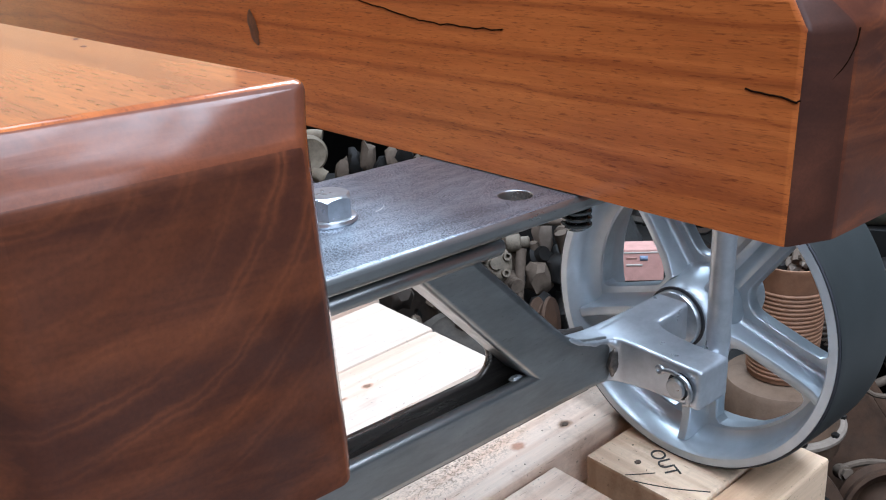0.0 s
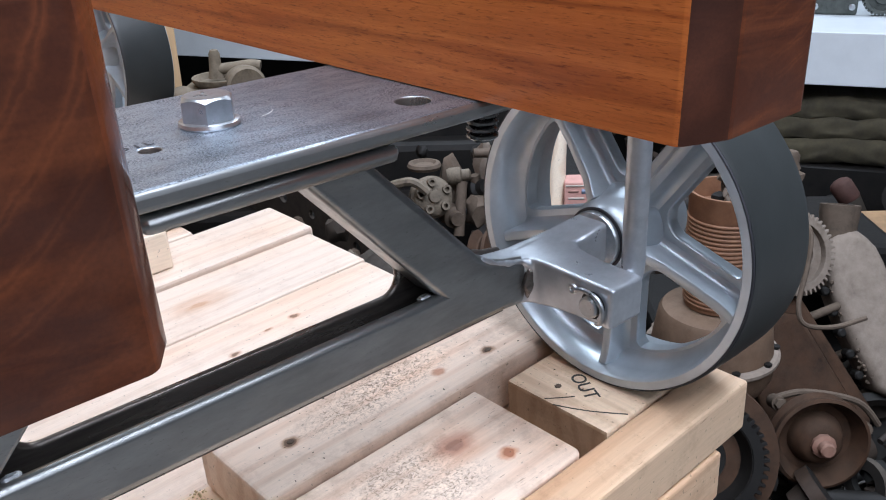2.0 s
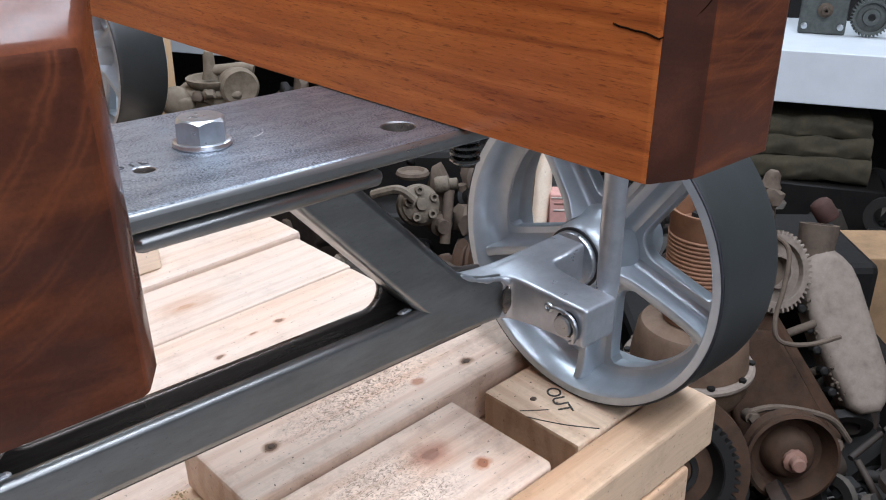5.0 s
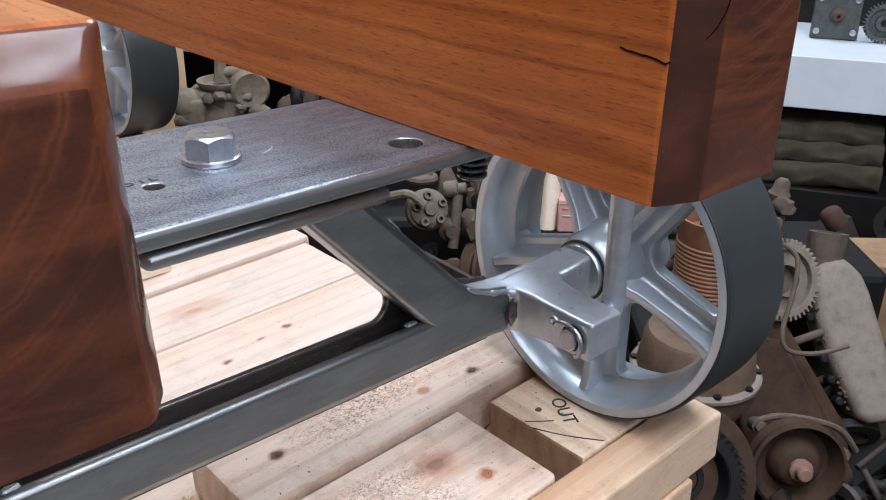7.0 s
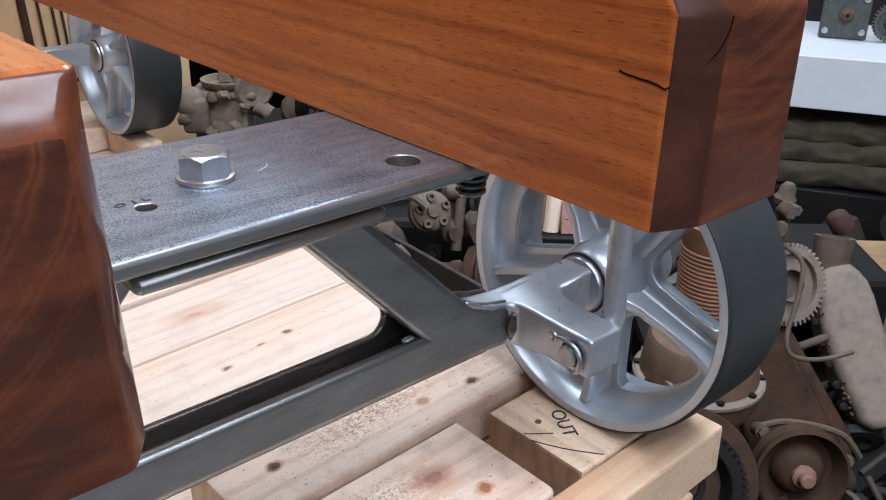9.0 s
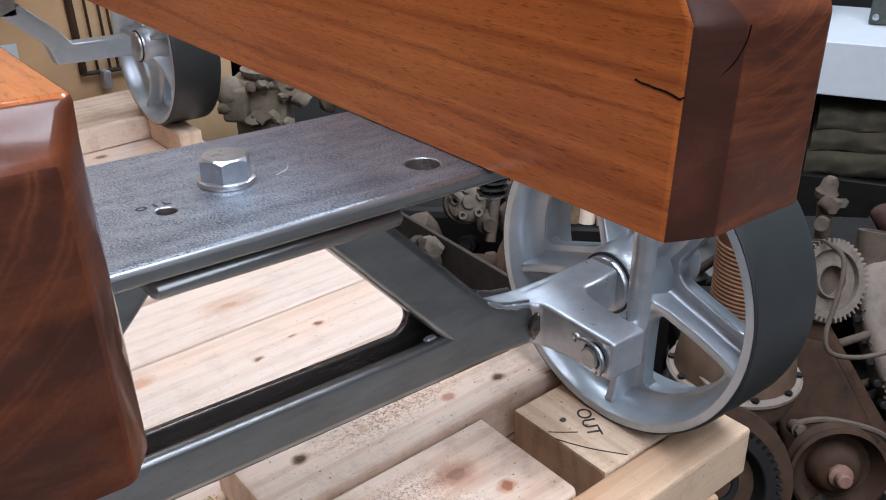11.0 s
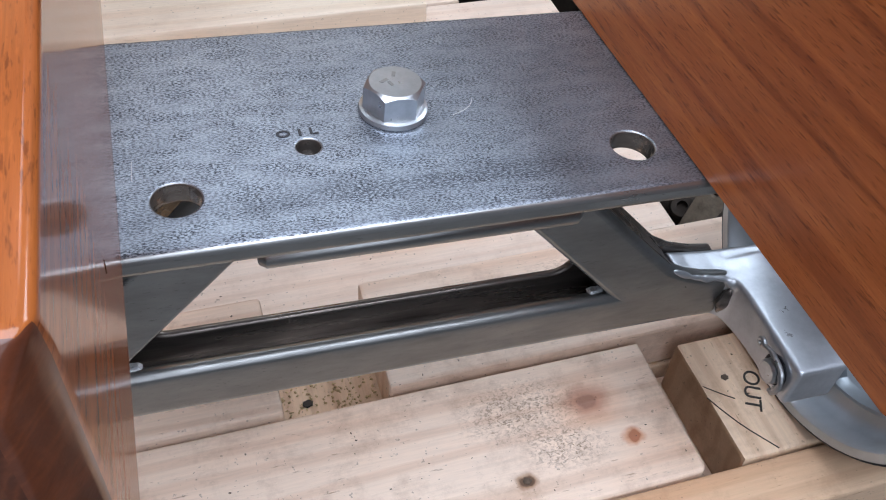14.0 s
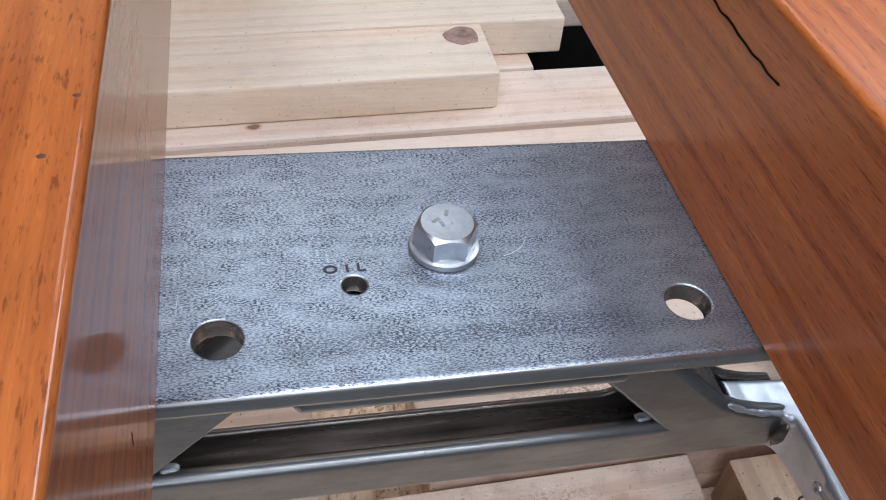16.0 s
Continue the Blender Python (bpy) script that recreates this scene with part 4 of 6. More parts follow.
def fused(bm, name, mats, voxel=0.0009, rounds=7):
    """One skin round overlapping solids, with the soft inner corners of a casting."""
    bmesh.ops.recalc_face_normals(bm, faces=bm.faces[:])
    me = bpy.data.meshes.new(name)
    bm.to_mesh(me)
    bm.free()
    ob = bpy.data.objects.new(name, me)
    scene.collection.objects.link(ob)
    rm = ob.modifiers.new("skin", "REMESH")
    rm.mode, rm.voxel_size, rm.use_smooth_shade = "VOXEL", voxel, True
    sm = ob.modifiers.new("soft", "SMOOTH")
    sm.factor, sm.iterations = 0.5, rounds
    bpy.context.view_layer.update()
    out = bpy.data.meshes.new_from_object(ob.evaluated_get(bpy.context.evaluated_depsgraph_get()))
    bpy.data.objects.remove(ob)
    out.materials.clear()
    for q in out.polygons:
        q.use_smooth = True
    out.materials.append(mats)
    return out


def end_casting(s):
    """Cast end of the truck: axle stub and fork arm with its pin, which bends up into a rod; s = 1 or -1 for the side."""
    bm = bmesh.new()
    rings = []
    for x, ya, yb, za, zb in ((0.156, -0.0080, 0.0120, 0.1120, 0.1440), (0.166, -0.0085, 0.0125, 0.1100, 0.1418), (0.180, -0.0092, 0.0125, 0.1088, 0.1400), (0.190, -0.0110, 0.0122, 0.1085, 0.1394), (0.205, -0.0150, 0.0116, 0.1090, 0.1396), (0.220, -0.0185, 0.0100, 0.1105, 0.1412), (0.235, -0.0205, 0.0070, 0.1150, 0.1440), (0.2530, -0.0215, 0.0035, 0.1190, 0.1474)):
        c = 0.0030
        lp = [(ya + c, za), (yb - c, za), (yb, za + c), (yb, zb - c), (yb - c * 0.3, zb - c * 0.3), (yb - c, zb), (ya + c, zb), (ya + c * 0.3, zb - c * 0.3), (ya, zb - c), (ya, za + c)]
        rings.append([bm.verts.new((s * x, y, z)) for y, z in lp])
    for a, b in zip(rings, rings[1:]):
        for i in range(10):
            bm.faces.new((a[i], a[(i + 1) % 10], b[(i + 1) % 10], b[i]))
    bm.faces.new(rings[0])
    bm.faces.new(rings[-1][::-1])
    # fork arm
    lp = [(0.1780, 0.0040), (0.1780, -0.0092), (0.1835, -0.0100), (0.1862, -0.0122), (0.1876, -0.0165), (0.1880, -0.0230), (0.1878, -0.0350), (0.1870, -0.0550), (0.1864, -0.0722), (0.1880, -0.0740), (0.2140, -0.0740), (0.2158, -0.0722), (0.2165, -0.0500), (0.2175, -0.0340), (0.2195, -0.0240), (0.2240, -0.0180), (0.2330, -0.0150), (0.2330, 0.0040)]
    if s < 0:
        lp = [(-x, y) for x, y in lp[::-1]]
    made = slab(bm, lp, [], 0.1130, 0.1392, 0.0018)
    for v in made:
        k = min(max((v.co.y + 0.045) / 0.030, 0), 1)
        if v.co.z > 0.125:
            v.co.z += 0.0005 * k + 0.05 * (abs(v.co.x) - 0.19) * k
        else:
            v.co.z -= 0.0030 * k - 0.0012 * (1 - k)
    # low weld ridge along the front edge of the joint
    line = [Vector((s * x, y, z)) for x, y, z in ((0.1480, -0.0086, 0.1513), (0.1540, -0.0088, 0.1479), (0.1600, -0.0088, 0.1444), (0.1660, -0.0088, 0.1424), (0.1720, -0.0090, 0.1405), (0.1790, -0.0094, 0.1397), (0.1850, -0.0106, 0.1382), (0.1884, -0.0132, 0.1345))]
    for k, (p0, p1) in enumerate(zip(line, line[1:])):
        for q in range(6):
            u = k + q / 6
            r = 0.0018 + 0.0003 * math.sin(2.1 * u) + 0.0002 * math.sin(5.3 * u) - 0.0009 * max(0, 1 - u)
            lump(bm, p0.lerp(p1, q / 6), (r * 1.5, r, r), 1, 0.0, 2)
    cast = attach("end_casting", fused(bm, "end_casting", M_CAST), cart, "cast silver fork bracket")
    # dark lump added where the seam at the inside corner is a dark cavity
    bm = bmesh.new()
    lump(bm, (s * 0.1858, -0.0118, 0.1235), (0.0042, 0.0034, 0.0092), 5, 0.4, 3)
    part("seam_lump", bm, M_DARK_SHADED_STEEL, cast, "dark lump in the seam of the inside corner")
    # pin and cotter
    py, pz = -0.0608, 0.1262
    bm = bmesh.new()
    lathe(bm, (s * 0.1876, py, pz), (-s, 0, 0), [(0.0062, 0), (0.0084, 0), (0.0084, 0.0014), (0.0062, 0.0014)], 24, True)
    part("pin_washer", bm, M_STAMP, cast, "black oily washer")
    bm = bmesh.new()
    lathe(bm, (s * 0.1880, py, pz), (-s, 0, 0), [(0.0065, 0), (0.0065, 0.0062), (0.0054, 0.0072), (0, 0.0073)], 24)
    pin = part("pin", bm, M_ZINC, cast, "round steel pin")
    bm = bmesh.new()
    x = s * 0.1838
    eye_ring = [(x, py + 0.0128 + 0.0021 * math.cos(a), pz + 0.0070 + 0.0021 * math.sin(a)) for a in [0.6 * q for q in range(11)]]
    sweep(bm, eye_ring, 0.0012, 8)
    sweep(bm, [(x, py + 0.0110, pz + 0.0072), (x, py + 0.0050, pz + 0.0086), (x, py - 0.0030, pz + 0.0072), (x, py - 0.0072, pz + 0.0040), (x, py - 0.0086, pz - 0.0015), (x, py - 0.0066, pz - 0.0060)], 0.0014, 8)
    sweep(bm, [(x - s * 0.0004, py - 0.0062, pz + 0.0048), (x - s * 0.001, py - 0.0095, pz + 0.0005), (x - s * 0.001, py - 0.0082, pz - 0.0068), (x, py - 0.0050, pz - 0.0092)], 0.0014, 8)
    part("cotter_pin", bm, M_ZINC, pin, "bent bright split pin")
    # the pin's far end rises as a rod beside the timber
    bm = bmesh.new()
    sweep(bm, [(s * 0.204, -0.0605, 0.1262), (s * 0.2130, -0.0605, 0.1268), (s * 0.2205, -0.0605, 0.1308), (s * 0.2240, -0.0600, 0.1400), (s * 0.2245, -0.0595, 0.1600), (s * 0.2245, -0.0590, 0.2200), (s * 0.2245, -0.0585, 0.3050)], 0.0071, 18, 1.0)
    part("draw_rod", bm, M_CAST, cart, "grey bent steel rod")


end_casting(1)
end_casting(-1)

# ---- wheels ----


def wheel_meshes():
    """Cast five-spoke wheel about the x axis: its near face at x = 0, its rim 0.065 wide."""
    out = []
    # rim: a flanged band
    bm = bmesh.new()
    W = 0.065
    prof = [(0.1076, 0.0006), (0.1070, 0.0), (0.1018, 0.0), (0.1008, 0.0010), (0.0992, 0.0140), (0.0980, 0.0200), (0.0945, 0.0245), (0.0915, 0.0268), (0.0910, 0.0380), (0.0955, 0.0430), (0.0990, W - 0.0015), (0.1005, W), (0.1076, W)]
    lathe(bm, (0, 0, 0), (1, 0, 0), prof, 96, True)
    out.append(("rim", finish(bm, "rim", M_SILVER), "silver cast rim"))
    # web: five windows with rounded corners, a rib down each spoke
    bm = bmesh.new()
    Rr, Rh = 0.0915, 0.0200
    na = 60
    cen = 0.060
    half = radians(36)

    def sector_r(phi):
        d = Vector((math.cos(phi), math.sin(phi)))
        lo, hi = 0.0, 0.12
        for _ in range(40):
            mid = (lo + hi) / 2
            x, y = cen + d.x * mid, d.y * mid
            r, a = math.hypot(x, y), math.atan2(y, x)
            if r > Rr or r < Rh or abs(a) > half:
                hi = mid
            else:
                lo = mid
        return lo

    def window_r(phi):
        d = Vector((math.cos(phi), math.sin(phi)))
        lo, hi = 0.0, 0.12

        def inside(x, y):
            k = 0.0060
            r = math.hypot(x, y)
            dist = [0.0892 - r, r - 0.0350]
            for sg in (-1, 1):
                nx, ny = -math.sin(half) , math.cos(half)
                side = -(nx * x + ny * y * sg)
                dist.append(side - 0.0152)
            bad = sum(max(0, k - q) ** 2 for q in dist)
            return bad <= k * k and min(dist) > 0

        for _ in range(40):
            mid = (lo + hi) / 2
            if inside(cen + d.x * mid, d.y * mid):
                lo = mid
            else:
                hi = mid
        return lo

    levels = ((0.0, 0.0290), (0.03, 0.0276), (0.07, 0.0270), (0.5, 0.0270), (1.0, 0.0270))
    for k in range(5):
        rot = k * 2 * math.pi / 5 - math.pi / 2 + half
        front, rear = [], []
        for t, xx in levels:
            rf, rb = [], []
            for i in range(na):
                phi = 2 * math.pi * i / na
                ri, ro = window_r(phi), sector_r(phi)
                q = ri + (ro - ri) * t
                x, y = cen + q * math.cos(phi), q * math.sin(phi)
                r, a = math.hypot(x, y), math.atan2(y, x)
                c, s = math.cos(a + rot), math.sin(a + rot)
                rf.append(bm.verts.new((xx, r * c, r * s)))
                rb.append(bm.verts.new((0.065 - xx, r * c, r * s)))
            front.append(rf)
            rear.append(rb)
        for rings in (front, rear):
            for a, b in zip(rings, rings[1:]):
                for i in range(na):
                    bm.faces.new((a[i], a[(i + 1) % na], b[(i + 1) % na], b[i]))
        for i in range(na):
            bm.faces.new((front[0][i], front[0][(i + 1) % na], rear[0][(i + 1) % na], rear[0][i]))
    bmesh.ops.remove_doubles(bm, verts=bm.verts[:], dist=0.00002)
    out.append(("spokes", finish(bm, "spokes", M_SILVER), "five flat silver spokes"))
    # a rib down the middle of each spoke, tapered, with a fillet at its foot
    for k in range(5):
        bm = bmesh.new()
        q = Matrix.Rotation(k * 2 * math.pi / 5 - math.pi / 2, 4, "X")
        rings = []
        for r, crest in ((0.0250, 0.0060), (0.0400, 0.0110), (0.0650, 0.0125), (0.0830, 0.0120), (0.0930, 0.0105), (0.0990, 0.0080)):
            lp = [(0.0272, -0.0100), (0.0256, -0.0068), (0.0225, -0.0048), (crest + 0.0020, -0.0038), (crest + 0.0005, -0.0030), (crest, -0.0018), (crest, 0.0018), (crest + 0.0005, 0.0030), (crest + 0.0020, 0.0038), (0.0225, 0.0048), (0.0256, 0.0068), (0.0272, 0.0100)]
            rings.append([bm.verts.new(q @ Vector((x, r, w))) for x, w in lp])
        for a, b in zip(rings, rings[1:]):
            for i in range(11):
                bm.faces.new((a[i], a[i + 1], b[i + 1], b[i]))
        bm.faces.new(rings[0])
        bm.faces.new(rings[-1][::-1])
        out.append(("rib", finish(bm, "rib", M_SILVER), "raised silver rib"))
    bm = bmesh.new()
    lathe(bm, (0, 0, 0), (1, 0, 0), [(0.0145, -0.0015), (0.0205, -0.0015), (0.0235, 0.002), (0.0255, 0.014), (0.030, 0.026), (0.030, 0.040), (0.0255, 0.050), (0.0235, 0.064), (0.0205, 0.0665), (0.0145, 0.0665)], 48, True)
    out.append(("hub", finish(bm, "hub", M_SILVER), "silver hub"))
    bm = bmesh.new()
    lathe(bm, (0, 0, 0), (1, 0, 0), [(0, -0.0085), (0.0185, -0.0085), (0.0195, -0.0070), (0.0195, -0.0050), (0.0180, -0.0045), (0.0200, -0.0038), (0.0205, -0.0015), (0.016, 0.004), (0, 0.004)], 40)
    ringm = bmesh.new()
    lathe(ringm, (0, 0, 0), (1, 0, 0), [(0.0190, -0.0052), (0.0214, -0.0052), (0.0214, -0.0040), (0.0190, -0.0040)], 40, True)
    out.append(("seal_ring", finish(ringm, "seal_ring", M_STAMP), "black seal ring"))
    out.append(("axle_washer", finish(bm, "axle_washer", M_ZINC), "bright washers on the axle"))
    bm = bmesh.new()
    lathe(bm, (0, 0, 0), (1, 0, 0), [(0.1074, 0.0020), (0.1088, 0.0013), (0.1092, 0.0030), (0.1094, 0.0060), (0.1097, 0.0340), (0.1094, 0.0600), (0.1086, 0.0640), (0.1074, 0.0646)], 96, True)
    gm = bmesh.new()
    lathe(gm, (0, 0, 0), (1, 0, 0), [(0.1070, 0.0010), (0.1074, -0.0001), (0.1082, 0.0002), (0.1086, 0.0014), (0.1078, 0.0022)], 96, True)
    for v in gm.verts:
        v.co += v.co.normalized() * 0.0003 * noise.noise(v.co * 240)
    out.append(("grime_ring", finish(gm, "grime_ring", M_STAMP), "black grime between tyre and rim"))
    out.append(("tyre", finish(bm, "tyre", M_RUBBER), "smooth black rubber tyre"))
    return out


WHEEL = wheel_meshes()


def wheel(x, y, z, s, spin=0):
    m = Matrix.Translation((x, y, z)) @ Matrix.Diagonal((s, 1, 1, 1)) @ Matrix.Rotation(radians(spin), 4, "X")
    hub = None
    w = new("wheel", WHEEL[0][1])
    w.parent = cart
    w.matrix_parent_inverse = cart.matrix_basis.inverted()
    w.matrix_basis = m
    tagged(w, "silver five-spoke cast wheel with a black tyre")
    for nm, me, lab in WHEEL[1:]:
        o = new(nm, me)
        o.parent = w
        tagged(o, lab)
    return w


wheel(0.2572, -0.0105, 0.1318, 1)
wheel(-0.2572, -0.0105, 0.1115, -1)
wheel(0.272, 0.850, 0.1330, 1, 20)
wheel(-0.262, 0.850, 0.1115, -1)

# rear axle: a cranked bar out to each far wheel
for s in (-1, 1):
    bm = bmesh.new()
    slab(bm, [(0.10, 0.195), (0.150, 0.150), (0.158, 0.125), (0.256, 0.125), (0.256, 0.150), (0.180, 0.150), (0.162, 0.172), (0.125, 0.205)] if s > 0 else [(-0.10, 0.195), (-0.125, 0.205), (-0.162, 0.172), (-0.180, 0.150), (-0.256, 0.150), (-0.256, 0.125), (-0.158, 0.125), (-0.150, 0.150)],
         [], -0.865, -0.838, 0.002, Matrix(((1, 0, 0, 0), (0, 0, -1, 0), (0, 1, 0, 0), (0, 0, 0, 1))))
    part("rear_bracket", bm, M_SILVER, cart, "cranked silver axle bracket")
bm = bmesh.new()
slab(bm, [(-0.15, 0.79), (0.15, 0.79), (0.15, 0.91), (-0.15, 0.91)], [], TOP - 0.0085, TOP, 0.0028)
part("rear_plate", bm, M_PLATE, cart, "grey steel plate under the rear")
bm = bmesh.new()
box(bm, -0.12, 0.12, 0.838, 0.865, 0.193, 0.2505)
part("rear_frame", bm, M_STEEL, cart, "steel rear axle frame")


# ---- old machine parts beside the pallet ----
NV = Vector((-0.62, -0.67, 0.41)).normalized()
RV = Vector((0, 0, 1)).cross(NV).normalized()
UV = NV.cross(RV)
FLAT_N = Vector((NV.x, NV.y, 0)).normalized()


def axes(o, up=UV, out=NV):
    """A frame at o whose x runs along the heap, y up it and z out of it."""
    o = Vector(o)
    return Matrix(((RV.x, up.x, out.x, o.x), (RV.y, up.y, out.y, o.y), (RV.z, up.z, out.z, o.z), (0, 0, 0, 1)))


def upright(o):
    return axes(o, Vector((0, 0, 1)), FLAT_N)


def gear(bm, centre, axis, r_root, r_tip, thick, teeth, bore):
    """A toothed ring; its web is a part of its own."""
    lp = []
    for i in range(teeth):
        for q, r in ((-0.30, r_root), (-0.17, r_tip), (0.17, r_tip), (0.30, r_root)):
            a = 2 * math.pi * (i + q) / teeth
            lp.append((r * math.cos(a), r * math.sin(a)))
    slab(bm, lp, [(0, 0, r_root * 0.82)], 0, thick, 0.0006, Matrix.Translation(centre) @ basis(axis), 1)


def gear_web(bm, centre, axis, r_root, thick, bore):
    lathe(bm, centre, axis, [(bore, 0.001), (bore, thick), (r_root * 0.45, thick), (r_root * 0.50, thick * 0.6), (r_root * 0.822, thick * 0.55), (r_root * 0.822, 0.001)], 48, True)


# engine with a rusty front housing
engine = thing("old_engine", (0.9, 0.15, FLOOR), "old dismantled engine with rust, dust and grease", "engine")
bm = bmesh.new()
box(bm, -0.17, 0.22, FLOOR, -0.30, -0.36, -0.075, upright((0.86, 0.09, 0)))
box(bm, -0.10, 0.16, FLOOR, -0.17, -0.34, -0.12, upright((0.90, 0.10, 0)))
bevel(bm, 0.012, 2)
part("crankcase", bm, M_GREASE_SHADE, engine, "black greasy engine block")
bm = bmesh.new()
slab(bm, [(-0.060, -0.120), (0.040, -0.125), (0.092, -0.105), (0.100, -0.060), (0.010, 0.090), (-0.050, 0.098), (-0.100, 0.070), (-0.105, 0.010)], [], -0.055, 0.0, 0.010, axes((0.845, 0.100, -0.270)))
slab(bm, [(-0.045, -0.095), (0.040, -0.100), (0.075, -0.060), (0.002, 0.070), (-0.045, 0.075), (-0.075, 0.045)], [], 0.0, 0.010, 0.006, axes((0.845, 0.100, -0.270)))
housing = part("housing", bm, M_RUST, engine, "rusty dust-covered front housing")
bm = bmesh.new()
PA = Vector((-0.66, -0.70, 0.20)).normalized()
lathe(bm, (0.775, 0.038, -0.312), PA, [(0, 0), (0.050, 0), (0.057, 0.002), (0.058, 0.006), (0.052, 0.012), (0.052, 0.016), (0.058, 0.022), (0.059, 0.030), (0.055, 0.032), (0.049, 0.020), (0.044, 0.008), (0.034, 0.006), (0.032, 0.014), (0.027, 0.026), (0.022, 0.031), (0.014, 0.032), (0.013, 0.030)], 48)
pul = part("pulley", bm, M_RUST, engine, "rusty brown belt pulley")
bm = bmesh.new()
lathe(bm, Vector((0.775, 0.038, -0.312)) + PA * 0.029, PA, [(0, 0), (0.0150, 0), (0.0150, 0.008), (0.0120, 0.010), (0.0100, 0.011), (0.0095, 0.020), (0.0075, 0.022), (0, 0.022)], 10)
part("pulley_nut", bm, dusty("brown_nut", (0.24, 0.115, 0.08), (0.13, 0.06, 0.04), (0.28, 0.19, 0.15), 0.6), pul, "brown hexagon nut")
for a, c, r in (((0.773, 0.093, -0.287), (0.760, 0.079, -0.279), 0.0095), ((0.852, 0.012, -0.325), (0.840, 0.000, -0.317), 0.009), ((0.80, 0.15, -0.235), (0.788, 0.138, -0.227), 0.008)):
    bm = bmesh.new()
    rod(bm, a, c, r, 12)
    rod(bm, c, Vector(c) + NV * 0.008, r * 0.75, 6)
    part("stud", bm, M_DUST, engine, "dusty grey stud")
bm = bmesh.new()
sweep(bm, [(0.766, 0.090, -0.279), (0.800, 0.066, -0.274), (0.850, 0.020, -0.290), (0.872, -0.004, -0.325)], 0.0045, 8)
part("fuel_pipe", bm, M_DUST, engine, "thin dusty steel pipe")
bm = bmesh.new()
gear(bm, (0.575, 0.075, -0.262), NV, 0.064, 0.0705, 0.018, 46, 0.016)
fly = part("flywheel_gear", bm, M_GREASE_SHADE, engine, "dark toothed flywheel ring")
bm = bmesh.new()
lathe(bm, (0.575, 0.075, -0.262), NV, [(0, -0.010), (0.018, -0.010), (0.020, 0.002), (0.026, 0.003), (0.030, -0.006), (0.042, -0.004), (0.049, 0.006), (0.0515, 0.0165), (0.0528, 0.0165), (0.0528, -0.012), (0, -0.012)], 48)
part("web", bm, M_GREASE_SHADE, fly)
bm = bmesh.new()
lathe(bm, Vector((0.575, 0.075, -0.262)) - NV * 0.012, NV, [(0, 0), (0.088, 0), (0.090, 0.004), (0.088, 0.010), (0.072, 0.011), (0, 0.011)], 48)
part("back_plate", bm, M_RUST, engine, "rusty plate behind the flywheel")
bm = bmesh.new()
gear(bm, (0.885, 0.150, -0.135), (NV + RV * 0.35).normalized(), 0.050, 0.0560, 0.020, 44, 0.020)
ring = part("ring_gear", bm, M_PALE, engine, "pale dusty gear wheel")
bm = bmesh.new()
gear_web(bm, (0.885, 0.150, -0.135), (NV + RV * 0.35).normalized(), 0.050, 0.020, 0.020)
part("web", bm, M_PALE, ring)
bm = bmesh.new()
lathe(bm, Vector((0.885, 0.150, -0.135)) - NV * 0.03, (NV + RV * 0.35).normalized(), [(0, 0), (0.040, 0), (0.041, 0.030), (0.030, 0.034), (0, 0.034)], 40)
part("gear_carrier", bm, M_DUST, engine)
# valve cover: a long rounded casting with a filler neck
bm = bmesh.new()
c0, c1 = Vector((0.985, 0.128, -0.140)), Vector((0.948, 0.006, -0.300))
d = (c1 - c0)
side = d.normalized().cross(NV).normalized()
cm = Matrix(((side.x, d.normalized().x, NV.x, c0.x), (side.y, d.normalized().y, NV.y, c0.y), (side.z, d.normalized().z, NV.z, c0.z), (0, 0, 0, 1)))
L = d.length
slab(bm, [(-0.034, 0.006), (-0.026, -0.006), (-0.012, -0.013), (0.004, -0.013), (0.018, -0.004), (0.032, 0.020), (0.040, 0.060), (0.042, 0.13), (0.034, L), (0.022, L + 0.014), (-0.006, L + 0.018), (-0.022, L + 0.004), (-0.036, L - 0.03), (-0.043, 0.045), (-0.041, 0.022)], [], -0.05, 0.014, 0.016, cm, 6)
cover = part("valve_cover", bm, M_PALE, engine, "pale dusty cast cover")
rc = random.Random(21)
bm = bmesh.new()
for i in range(110):
    v, q = rc.uniform(0.02, L), rc.uniform(0.0012, 0.0032)
    lump(bm, cm @ Vector((0.034 + rc.uniform(-0.016, 0.006), v, 0.009 + rc.uniform(-0.014, 0.001))), (q, q, q), i, 0.7, 2)
tagged(part("crust", bm, M_DUST, cover, "crumbling pale gasket crust"), kind="stuff")
for i in range(6):
    bm = bmesh.new()
    p = cm @ Vector((0.046, 0.030 + i * 0.030, -0.002))
    lathe(bm, p, NV, [(0.0065, -0.012), (0.0065, 0.004), (0.004, 0.006), (0, 0.006)], 8)
    part("cover_bolt", bm, M_GREASE_SHADE, cover)
bm = bmesh.new()
lathe(bm, (0.995, 0.137, -0.160), (0.02, 0.012, 0.075), [(0.026, 0), (0.025, 0.035), (0.027, 0.052), (0.027, 0.064), (0.019, 0.064), (0.018, 0.02), (0, 0.02)], 32)
part("filler_neck", bm, M_DUST, engine, "dusty round filler neck")
bm = bmesh.new()
lathe(bm, (1.052, 0.150, -0.105), (-0.05, 0.20, 0.26), [(0, 0), (0.014, 0), (0.016, 0.004), (0.016, 0.026), (0.013, 0.032), (0.007, 0.035), (0, 0.036)], 28)
part("oil_filter", bm, dusty("dull_red_paint", (0.060, 0.024, 0.019), (0.026, 0.012, 0.010), (0.085, 0.052, 0.042), 0.55), engine, "dull red dusty filter can")
